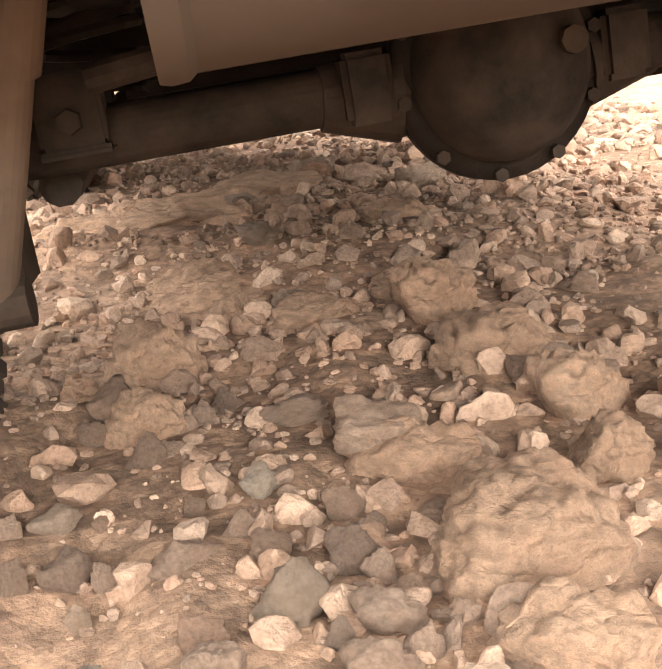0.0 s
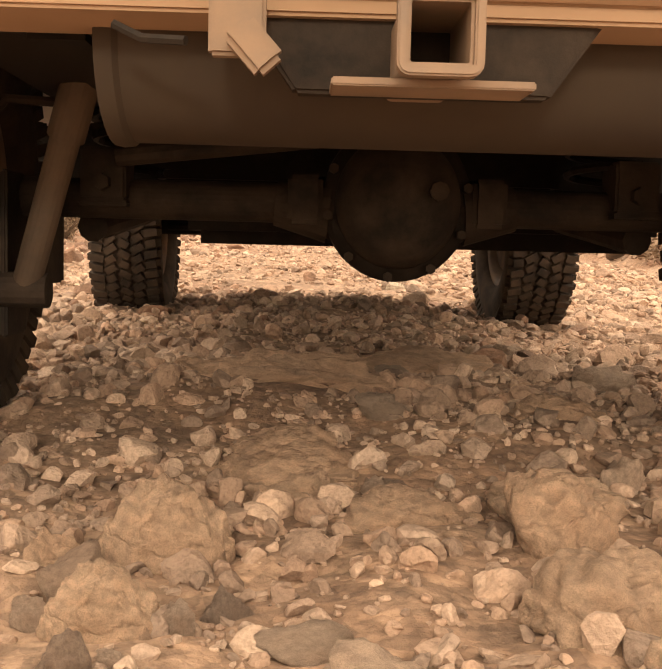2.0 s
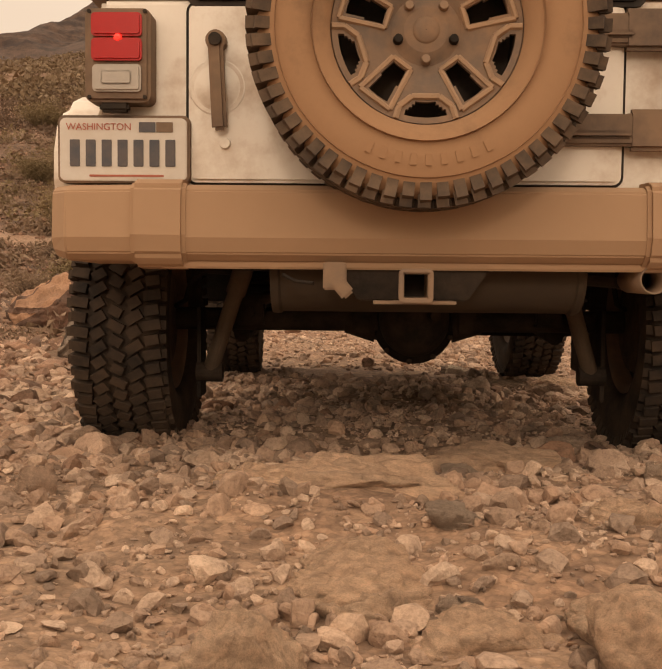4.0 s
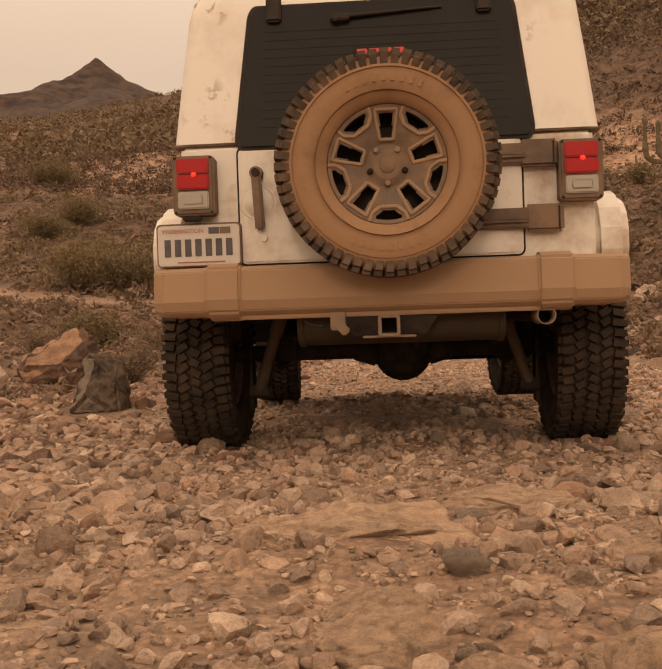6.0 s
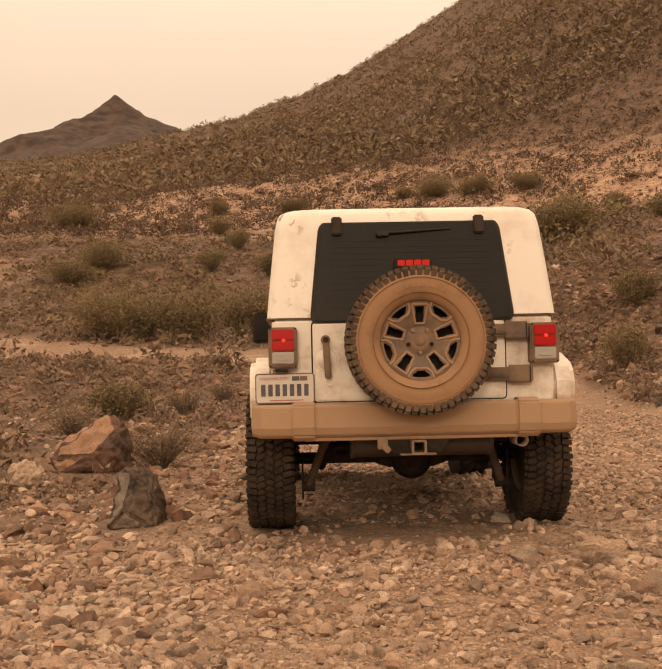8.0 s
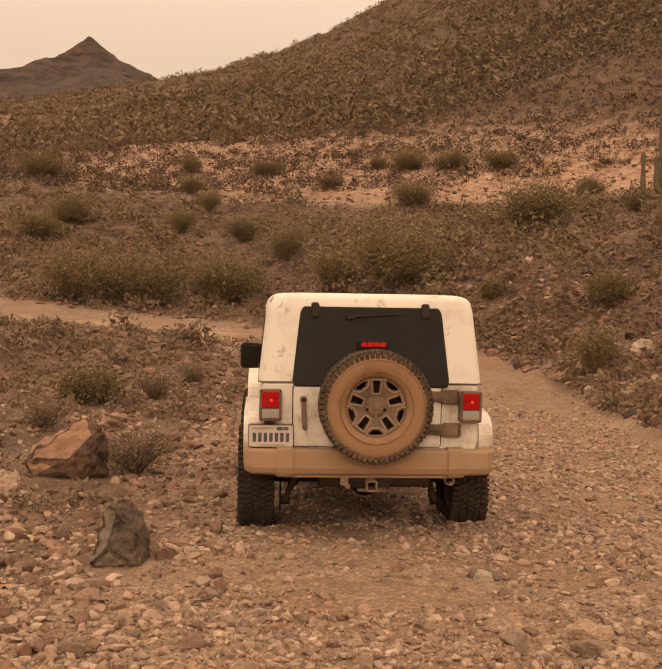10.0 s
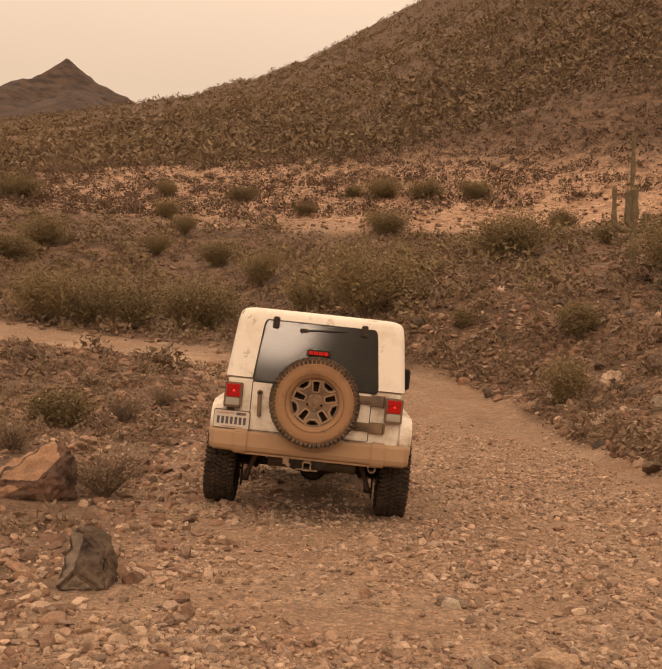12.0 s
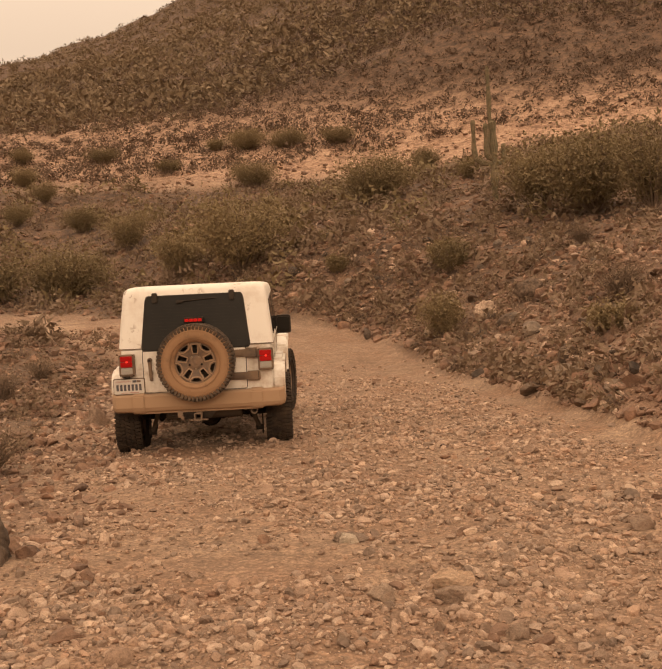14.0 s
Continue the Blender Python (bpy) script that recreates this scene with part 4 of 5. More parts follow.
dry_bush(-3.9, 11.2, 0.61, 0.42, 137)
dry_bush(6.2, 15.7, 1.02, 0.78, 138)
dry_bush(7.4, 20.5, 0.73, 0.62, 139)
dry_bush(-7.3, 22.7, 0.63, 0.43, 140)


def saguaro(x, y, tall, arms, label, seed, girth):
    rng = np.random.default_rng(seed)
    root = new("saguaro_cactus")
    root.location = (x, y, float(height(x, y)) - 0.1)
    tagged(root, label, "cactus")

    def limb(name, pts, r):
        bm = bmesh.new()
        rings = []
        P = [Vector(p) for p in pts]
        seg = 28
        for i, p in enumerate(P):
            d = (P[min(i + 1, len(P) - 1)] - P[max(i - 1, 0)]).normalized()
            q = d.to_track_quat("Z", "Y")
            k = r * (0.55 if i == len(P) - 1 else 0.9 if i in (0, len(P) - 2) else 1.0)
            rings.append([bm.verts.new(p + q @ Vector((math.cos(j * math.tau / seg), math.sin(j * math.tau / seg), 0)) * k * (1 if j % 2 else 0.84)) for j in range(seg)])
        for u, v in zip(rings, rings[1:]):
            for j in range(seg):
                bm.faces.new((u[j], u[(j + 1) % seg], v[(j + 1) % seg], v[j]))
        bm.faces.new(rings[-1])
        part(name, bm, CACTUS, root)

    limb("trunk", [(0, 0, 0), (0, 0, tall * 0.3), (0.02, 0, tall * 0.7), (0, 0, tall * 0.96), (0, 0, tall)], girth)
    for side, low, out, up in arms:
        limb("arm", [(0.5 * girth * side, 0, low), (out * 0.6 * side, 0, low + 0.02), (out * 0.92 * side, 0, low + 0.12 * up), (out * side, 0, low + 0.32 * up), (out * side, 0, low + 0.93 * up), (out * side, 0, low + up)], 0.66 * girth)
    return root


saguaro(8.15, 29.67, 2.52, [(-1, 1.21, 0.59, 1.31), (1, 1.21, 0.31, 0.58), (-1, 1.36, 0.21, 1.05)], "olive saguaro cactus with upturned arms on the slope", 3, 0.13)
saguaro(15.95, 57.9, 15.0 - float(height(15.95, 57.9)), [], "tall slender armless saguaro cactus on the slope", 4, 0.15)


# ---- the car ----
car = tagged(new("off_road_car"), "dusty white two-door off-road car with rear spare wheel", "car")
RAD = 0.41


def tyre_parts(root, face, tread_material, wall_material, blocks=44):
    """A mud tyre round the y axis; face: +1 or -1, the side that its outer wall looks to."""
    w = 0.128
    prof = [(0.222, -0.095), (0.25, -0.118), (0.30, -0.130), (0.355, -0.126), (0.383, -0.112), (0.390, -0.09), (0.392, 0.0),
            (0.390, 0.09), (0.383, 0.112), (0.355, 0.126), (0.30, 0.130), (0.25, 0.118), (0.222, 0.095), (0.215, 0.0)]
    tyre = part("tyre", lathe(prof, 72, True), wall_material, root, "dusty black mud tyre", smooth=True)
    bm = bmesh.new()
    pitch = math.tau * 0.394 / blocks
    for k in range(blocks):
        a = k * math.tau / blocks
        for row, (y, wy, da, tw) in enumerate(((-0.101, 0.044, 0, 0.15), (-0.051, 0.042, 0.5, 0.55), (0.0, 0.040, 0.1, -0.5), (0.051, 0.042, 0.6, 0.55), (0.101, 0.044, 0.5, -0.15))):
            t = a + da * math.tau / blocks
            long = 1.12 if (k + row) % 2 else 0.88
            h = 0.018 if row in (0, 4) else 0.016
            m = Matrix.Rotation(-t, 4, "Y") @ Matrix.Translation((0.394 + h / 2 - 0.006, y, 0)) @ Matrix.Rotation(tw, 4, "X") @ Matrix.Diagonal((h + 0.012, wy * long, 0.70 * pitch, 1))
            bmesh.ops.create_cube(bm, size=1, matrix=m)
        for s in (-1, 1):
            m = Matrix.Rotation(-a - (0.5 * math.tau / blocks if s > 0 else 0), 4, "Y") @ Matrix.Translation((0.375, s * 0.123, 0)) @ Matrix.Rotation(s * 0.32, 4, "Z") @ Matrix.Diagonal((0.050 if k % 2 else 0.034, 0.018, 0.64 * pitch, 1))
            bmesh.ops.create_cube(bm, size=1, matrix=m)
    part("tread", bm, tread_material, tyre, "chunky tread blocks")
    bm = bmesh.new()
    for r in (0.262, 0.345):
        ring = lathe([(r - 0.002, face * 0.120), (r, face * 0.1335), (r + 0.002, face * 0.120)], 72)
        tmp = bpy.data.meshes.new("ring")
        ring.to_mesh(tmp)
        ring.free()
        bm.from_mesh(tmp)
        bpy.data.meshes.remove(tmp)
    # raised bars in place of the maker's lettering
    for k in range(9):
        for off in (0, math.pi):
            a = radians(245 + 6.5 * k) + off
            m = Matrix.Rotation(-a, 4, "Y") @ Matrix.Translation((0.305, face * 0.131, 0)) @ Matrix.Diagonal((0.026, 0.004, 0.014, 1))
            bmesh.ops.create_cube(bm, size=1, matrix=m)
    part("wall_relief", bm, wall_material, tyre)
    return tyre


def rim_parts(root, face, material):
    """A five-spoke alloy wheel with real openings, its face at y = face * 0.05."""
    nr, na = 26, 180
    r0, r1 = 0.028, 0.206
    bm = bmesh.new()

    def depth(r):
        return face * float(np.interp(r, [0, 0.05, 0.075, 0.12, 0.185, 0.206], [0.058, 0.055, 0.045, 0.062, 0.075, 0.080]))

    def opening(r, a):
        d = (math.degrees(a) - 90 + 36) % 72 - 36
        e = (math.degrees(a) - 54 + 36) % 72 - 36
        if 0.095 < r < 0.180 and abs(d) * radians(1) * r < 0.016 + 0.13 * (r - 0.095):
            return True
        return 0.158 < r < 0.190 and abs(e) < 14 and abs(e) < 6 + (r - 0.158) * 400

    grid = [[bm.verts.new(((r0 + (r1 - r0) * i / nr) * math.cos(j * math.tau / na), depth(r0 + (r1 - r0) * i / nr), (r0 + (r1 - r0) * i / nr) * math.sin(j * math.tau / na))) for j in range(na)] for i in range(nr + 1)]
    for i in range(nr):
        for j in range(na):
            if not opening(r0 + (r1 - r0) * (i + 0.5) / nr, (j + 0.5) * math.tau / na):
                bm.faces.new((grid[i][j], grid[i][(j + 1) % na], grid[i + 1][(j + 1) % na], grid[i + 1][j]))
    bmesh.ops.recalc_face_normals(bm, faces=bm.faces)
    got = bmesh.ops.extrude_face_region(bm, geom=bm.faces[:])
    bmesh.ops.translate(bm, verts=[v for v in got["geom"] if isinstance(v, bmesh.types.BMVert)], vec=(0, -face * 0.018, 0))
    for v in [v for v in bm.verts if not v.link_faces]:
        bm.verts.remove(v)
    bmesh.ops.recalc_face_normals(bm, faces=bm.faces)
    rim = part("rim", bm, material, root, "dust-covered five-spoke alloy rim")
    # raised frames round the openings
    bm = bmesh.new()
    for k in range(5):
        a = math.radians(90 + 72 * k)
        loops = ([(0.088, -0.024), (0.188, -0.040), (0.188, 0.040), (0.088, 0.024)],)
        for pts in loops:
            for p, q in zip(pts, pts[1:] + pts[:1]):
                A = Vector((p[0], depth(p[0]) + face * 0.003, p[1]))
                B = Vector((q[0], depth(q[0]) + face * 0.003, q[1]))
                m = Matrix.Rotation(-a, 4, "Y")
                rod(bm, m @ A, m @ B, 0.0065, seg=6)
        b = math.radians(90 + 36 + 72 * k)
        for s in (-1, 1):
            m = Matrix.Rotation(-b, 4, "Y")
            pts = [(0.195, 0.066 * s), (0.168, 0.058 * s), (0.146, 0.030 * s), (0.146, 0.0)]
            for p, q in zip(pts, pts[1:]):
                rod(bm, m @ Vector((p[0], depth(p[0]) + face * 0.003, p[1])), m @ Vector((q[0], depth(q[0]) + face * 0.003, q[1])), 0.0075, seg=6)
    part("spoke_edge", bm, RIM_EDGE, rim, "dust-lined spoke edges")
    part("barrel", lathe([(0.222, face * 0.092), (0.212, face * 0.085), (0.205, face * 0.07), (0.196, -face * 0.09), (0.222, -face * 0.098)], 60), RIM, rim, smooth=True)
    part("back_plate", lathe([(0.001, -face * 0.02), (0.196, -face * 0.03), (0.196, -face * 0.045), (0.001, -face * 0.04)], 40), BLACK, rim)
    part("centre_cap", lathe([(0.001, face * 0.060), (0.024, face * 0.060), (0.030, face * 0.056), (0.034, face * 0.04)], 32), RIM, rim, "dusty round centre cap", smooth=True)
    for k in range(5):
        a = math.radians(90 + 36 + 72 * k)
        bm = bmesh.new()
        rod(bm, (0.0635 * math.cos(a), face * 0.045, 0.0635 * math.sin(a)), (0.0635 * math.cos(a), face * 0.068, 0.0635 * math.sin(a)), 0.012, 0.009, 12)
        part("lug_nut", bm, STEEL if k not in (1, 3) else OILY, rim)
    return rim


# running wheels: the axle of each lies along x
wheels = []
for wname, sx, wy in (("wheel", -1, 0.0), ("wheel", 1, 0.0), ("wheel", -1, 2.424), ("wheel", 1, 2.424)):
    hub = new(wname)
    hub.parent = car
    wheels.append((hub, 0.80 * sx, wy))
    turn = pose(0, 0, 0, 0, 0, -90 if sx > 0 else 90)
    t = tyre_parts(hub, 1, RUBBER, RUBBER, 62)
    rm = rim_parts(hub, 1, RIM)
    bm = lathe([(0.001, -0.075), (0.15, -0.075), (0.16, -0.06), (0.16, 0.0), (0.001, 0.0)], 40)
    dr = part("brake_disc", bm, DRUM, hub, "dusty brake drum")
    for o in (t, rm, dr):
        o.matrix_basis = turn

def leaning(bm, s):
    for v in bm.verts:
        v.co.x -= s * (v.co.z - 1.228) * 0.098
    return bm


# body tub, seen from behind as a broad flat tail
tub = [(-0.70, 0.74), (-0.70, 1.20), (-0.69, 1.225), (1.28, 1.225), (1.34, 1.16), (2.70, 1.10), (2.72, 0.70), (2.66, 0.62), (2.0, 0.62)]
tub += [(1.9, 0.62), (0.62, 0.60)] + arc(0.0, 0.46, 0.56, 14, 166, 10) + [(-0.60, 0.62)]
body = part("body", bevelled(flank(tub, -0.765, 0.765), 0.016), WHITE, car, "dusty white painted body")
part("underbody", boxed((0, 0.85, 0.60), (1.10, 3.2, 0.06), 0.01), OILY, body, "grimy dark floor pan")
for s in (-1, 1):
    # corner panel and flare behind and over the rear wheel
    fl = [(-0.655, 0.66), (-0.69, 0.78), (-0.688, 0.86), (-0.655, 0.935), (-0.59, 0.985), (-0.50, 1.013), (-0.40, 1.02), (0.36, 1.02), (0.46, 1.0), (0.54, 0.955), (0.60, 0.89), (0.66, 0.77), (0.72, 0.62), (0.64, 0.62)]
    fl += [(0.54, 0.80), (0.36, 0.92), (-0.36, 0.92), (-0.52, 0.80), (-0.58, 0.66)]
    part("fender_flare", bevelled(flank(fl, 0.755 * s, 0.892 * s), 0.03, 4, 45), WHITE, car, "dusty white fender flare")
    ff = [(y + 2.42, z) for y, z in [(-0.75, 0.62), (-0.60, 0.93), (-0.40, 1.03), (0.40, 1.03), (0.52, 0.95), (0.52, 0.88), (0.36, 0.92), (-0.36, 0.92), (-0.52, 0.80), (-0.64, 0.62)]]
    part("fender_flare", bevelled(flank(ff, 0.60 * s, 0.90 * s), 0.02), WHITE, car, "dusty white fender flare")
    part("door", bevelled(flank([(0.42, 0.62), (0.30, 1.0), (0.30, 1.21), (1.22, 1.21), (1.22, 0.62)], 0.762 * s, 0.782 * s), 0.008), WHITE, car, "dusty white side door")
    # quarter window, door window
    part("side_window", leaning(flank([(-0.48, 1.30), (-0.44, 1.66), (0.22, 1.68), (0.22, 1.30)], 0.765 * s, 0.798 * s), s), GLASS, car, "dark tinted side window")
    part("side_window", leaning(flank([(0.34, 1.26), (0.34, 1.68), (0.86, 1.68), (1.10, 1.26)], 0.765 * s, 0.798 * s), s), GLASS, car, "dark tinted side window")

# hardtop: tapering shell with rounded corners
rings = []
for z, yr, yf, w, r in ((1.228, -0.705, 1.26, 0.792, 0.06), (1.45, -0.672, 1.12, 0.771, 0.07), (1.73, -0.620, 0.96, 0.742, 0.08), (1.795, -0.608, 0.91, 0.728, 0.09), (1.822, -0.592, 0.885, 0.708, 0.10), (1.837, -0.562, 0.86, 0.676, 0.11), (1.846, -0.52, 0.83, 0.63, 0.12), (1.850, -0.44, 0.80, 0.55, 0.12)):
    rings.append([(x, y, z - 0.25 * max(0.0, z - 1.70) * max(0.0, y + 0.5)) for x, y in rounded(-w, w, yr, yf, r, 9)])
part("hardtop", loft(rings), WHITE_TOP, car, "scuffed white hardtop roof", smooth=True).data.set_sharp_from_angle(angle=radians(32))
part("drip_seam", boxed((0, 0.1, 1.224), (1.592, 1.6, 0.008), 0.002), TRIM, car)
part("windscreen", loft([[(-0.64, 1.30, 1.24), (0.64, 1.30, 1.24), (0.64, 1.27, 1.24), (-0.64, 1.27, 1.24)], [(-0.60, 0.93, 1.72), (0.60, 0.93, 1.72), (0.60, 0.90, 1.72), (-0.60, 0.90, 1.72)]]), GLASS, car, "dark windscreen")
part("hood", bevelled(flank([(1.36, 1.165), (2.68, 1.115), (2.68, 1.09), (1.36, 1.12)], -0.55, 0.55), 0.01), WHITE, car, "white engine hood")

# rear glass leans with the top
TILT = Matrix.Translation((0, -0.714, 1.205)) @ Matrix.Rotation(radians(-9.6), 4, "X")


def on_glass(bm, name, material, parent, label=""):
    bmesh.ops.transform(bm, matrix=TILT, verts=bm.verts)
    return part(name, bm, material, parent, label)


def pane(xb, xt, z0, z1, r, y0, y1):
    out = []
    for x, z in rounded(-1, 1, z0, z1, r, 6):
        k = (z - z0) / (z1 - z0)
        half = xb + (xt - xb) * k
        out.append((x * half, z))
    return slab(out, y0, y1)


liftglass = on_glass(pane(0.545, 0.485, 0.0, 0.545, 0.055, -0.012, 0.004), "rear_window", GLASS, car, "large dark tinted rear window with dust film")
on_glass(pane(0.560, 0.500, -0.012, 0.557, 0.06, -0.004, 0.002), "window_seal", BLACK, liftglass, "black rubber seal")
for x in (-0.40, 0.385):
    bm = bmesh.new()
    box(bm, (x, -0.022, 0.530), (0.058, 0.028, 0.105))
    on_glass(bevelled(bm, 0.008), "glass_hinge", BLACK, liftglass, "black window hinge")
bm = bmesh.new()
rod(bm, (-0.155, -0.028, 0.484), (0.20, -0.022, 0.506), 0.008, 0.004, 8)
box(bm, (0.06, -0.016, 0.500), (0.34, 0.010, 0.010), Matrix.Rotation(radians(-3.5), 4, "Y"))
wiper = on_glass(bm, "wiper", BLACK, liftglass, "black rear wiper")
bm = bmesh.new()
rod(bm, (-0.165, -0.005, 0.481), (-0.165, -0.045, 0.481), 0.024, 0.018, 16)
box(bm, (-0.150, -0.025, 0.482), (0.07, 0.03, 0.030))
on_glass(bevelled(bm, 0.004), "wiper_motor", BLACK, wiper)
# fine defroster lines
for k in range(12):
    bm = bmesh.new()
    box(bm, (0, -0.0132, 0.07 + 0.034 * k), (0.92 - 0.004 * k, 0.0008, 0.0012))
    on_glass(bm, "defroster_line", BLACK, liftglass)

# tailgate with its gap, handle and hinges
gate = part("tailgate", bevelled(slab(rounded(-0.545, 0.500, 0.772, 1.200, 0.02), -0.722, -0.690), 0.008), WHITE, car, "dusty white swing tailgate")
part("gate_gap", slab(rounded(-0.553, 0.508, 0.766, 1.208, 0.025), -0.705, -0.69), BLACK, gate)
bm = bmesh.new()
rod(bm, (-0.475, -0.72, 1.105), (-0.475, -0.765, 1.105), 0.026, 0.024, 20)
box(bm, (-0.470, -0.752, 1.00), (0.036, 0.026, 0.215), Matrix.Rotation(radians(-3), 4, "Y"))
handle = part("gate_handle", bevelled(bm, 0.008), TRIM, gate, "dusty brown-black tailgate handle")
bm = bmesh.new()
rod(bm, (-0.475, -0.764, 1.105), (-0.475, -0.772, 1.105), 0.016, 0.015, 16)
part("key_lock", bm, BLACK, handle)
part("handle_dish", lathe([(0.001, -0.004), (0.05, -0.004), (0.062, 0.004), (0.066, -0.003), (0.07, 0.004)], 32), WHITE, gate, smooth=True).matrix_basis = pose(-0.475, -0.722, 1.0)
bm = bmesh.new()
rod(bm, (-0.455, -0.72, 0.865), (-0.455, -0.735, 0.865), 0.014, 0.012, 16)
part("rubber_stop", bm, WHITE, gate)
for z, x1 in ((1.135, 0.615), (0.900, 0.630)):
    bm = bmesh.new()
    box(bm, (0.345, -0.735, z), (0.36, 0.030, 0.075))
    box(bm, (0.345, -0.752, z - 0.012), (0.34, 0.012, 0.018))
    hinge = part("gate_hinge", bevelled(bm, 0.006), TRIM, gate, "dusty dark tailgate hinge")
    bm = bmesh.new()
    box(bm, (x1 - 0.055, -0.735, z), (0.14, 0.034, 0.098))
    part("hinge_leaf", bevelled(bm, 0.010), TRIM, hinge)
    bm = bmesh.new()
    box(bm, (x1 - 0.004, -0.754, z), (0.006, 0.006, 0.080))
    part("hinge_slot", bm, BLACK, hinge)

# tail lamps
for s in (-1, 1):
    cx = 0.705 * s
    lamp = part("tail_lamp", bevelled(slab(rounded(cx - 0.078, cx + 0.078, 0.955, 1.175, 0.018), -0.775, -0.690), 0.008), TRIM, car, "tail lamp in a dusty brown housing, red lens lit")
    for z0, z1 in ((1.050, 1.103), (1.107, 1.162)):
        part("red_lens", bevelled(slab(rounded(cx - 0.060, cx + 0.060, z0, z1, 0.010), -0.788, -0.772), 0.005), RED_LENS, lamp, "red lens")
    part("clear_lens", bevelled(slab(rounded(cx - 0.058, cx + 0.058, 0.978, 1.042, 0.010), -0.786, -0.772), 0.005), CLEAR_LENS, lamp, "dusty clear reversing lens")
    part("inner_lens", bevelled(slab(rounded(cx - 0.036, cx + 0.036, 0.994, 1.026, 0.006), -0.790, -0.784), 0.003), CLEAR_LENS, lamp, "clear inner bowl")
    part("bulb", lathe([(0.001, -0.007), (0.007, -0.005), (0.010, 0.002)], 20), HOT_BULB, lamp, "glowing red bulb").matrix_basis = pose(cx + 0.004, -0.787, 1.103)
    for dx in (-0.066, 0.066):
        for z in (0.966, 1.166):
            bm = bmesh.new()
            rod(bm, (cx + dx, -0.77, z), (cx + dx, -0.779, z), 0.005, seg=8)
            part("screw", bm, BLACK, lamp)

# third brake light above the spare
brake = part("brake_light", bevelled(slab(rounded(-0.100, 0.100, 1.475, 1.530, 0.01), -0.83, -0.74), 0.008), BLACK, car, "high brake lamp on a black stalk")
for k in range(4):
    part("red_cell", bevelled(slab(rounded(-0.085 + 0.044 * k, -0.047 + 0.044 * k, 1.488, 1.518, 0.005), -0.838, -0.828), 0.003), BULB, brake, "lit red lamp cell")
part("stalk", boxed((0, -0.775, 1.41), (0.10, 0.04, 0.20), 0.008), BLACK, brake)

# number plate: figures stand as plain bars
plate = part("number_plate", bevelled(slab(rounded(-0.852, -0.545, 0.772, 0.922, 0.014), -0.745, -0.738), 0.002), PLATE, car, "white metal number plate, dusty, figures worn")
part("plate_frame", bevelled(slab(rounded(-0.858, -0.539, 0.767, 0.929, 0.016), -0.741, -0.70), 0.003), TRIM, plate, "thin dusty frame")
for k in range(7):
    x = -0.815 + 0.0385 * k
    part("figure_bar", boxed((x, -0.7465, 0.838), (0.024, 0.003, 0.064), 0.001), PLATE_INK, plate)
part("small_bar", boxed((-0.69, -0.7462, 0.784), (0.18, 0.002, 0.005), 0.0005), PLATE_RED, plate)
for x, m in ((-0.640, PLATE_INK), (-0.598, TRIM)):
    part("tab_sticker", boxed((x, -0.7464, 0.900), (0.040, 0.002, 0.024), 0.0005), m, plate)
curve = bpy.data.curves.new("state_name", "FONT")
curve.body, curve.size, curve.extrude, curve.align_x = "WASHINGTON", 0.023, 0.0006, "CENTER"
tmp = new("state_name", curve)
dg = bpy.context.evaluated_depsgraph_get()
me = bpy.data.meshes.new_from_object(tmp.evaluated_get(dg))
bpy.data.objects.remove(tmp)
me.materials.clear()
me.materials.append(PLATE_RED)
word = new("state_name", me)
word.parent = plate
word.matrix_basis = pose(-0.757, -0.7468, 0.893, 90, 0, 0)
part("plate_lamp", boxed((-0.715, -0.755, 0.945), (0.07, 0.03, 0.022), 0.006), BLACK, car, "black plate lamp")

# rear bumper: broad moulded beam with wrapped ends
prof = [(-0.70, 0.575), (-0.785, 0.580), (-0.812, 0.598), (-0.825, 0.635), (-0.815, 0.745), (-0.79, 0.760), (-0.70, 0.764)]
rings = []
for x, back, dz in ((-0.892, 0.26, 0.035), (-0.880, 0.10, 0.012), (-0.83, 0.035, 0), (-0.62, 0.0, 0), (0.62, 0.0, 0), (0.83, 0.035, 0), (0.880, 0.10, 0.012), (0.892, 0.26, 0.035)):
    rings.append([(x, min(y + back, -0.42) if y < -0.75 else -0.45, z + (dz if z < 0.62 else 0)) for y, z in prof])
bumper = part("rear_bumper", bevelled(loft(rings), 0.004), BUMPER, car, "dust-coated tan plastic rear bumper")
for s in (-1, 1):
    cap = [(-0.70, 0.560), (-0.792, 0.566), (-0.824, 0.592), (-0.838, 0.640), (-0.828, 0.755), (-0.80, 0.772), (-0.70, 0.774)]
    part("bumper_overlap", bevelled(loft([[(x * s, y, z) for y, z in cap] for x in (0.535, 0.665)]), 0.010), BUMPER, bumper, "raised bumper overlap")
part("bumper_lip", boxed((0, -0.72, 0.572), (1.20, 0.13, 0.018), 0.004), BUMPER, bumper)

# hitch receiver, plate and wiring plug
def square_tube(half, wall, cz, y0, y1, r):
    out = rounded(-half, half, cz - half, cz + half, r, 5)
    inn = rounded(-half + wall, half - wall, cz - half + wall, cz + half - wall, max(r - wall, 0.002), 5)
    bm = bmesh.new()
    loops = [[bm.verts.new((x, y, z)) for x, z in ring] for ring, y in ((out, y0), (out, y1), (inn, y1), (inn, y0))]
    for u, v in zip(loops, loops[1:] + loops[:1]):
        for k in range(len(u)):
            bm.faces.new((u[k], u[(k + 1) % len(u)], v[(k + 1) % len(u)], v[k]))
    bmesh.ops.recalc_face_normals(bm, faces=bm.faces)
    return bm


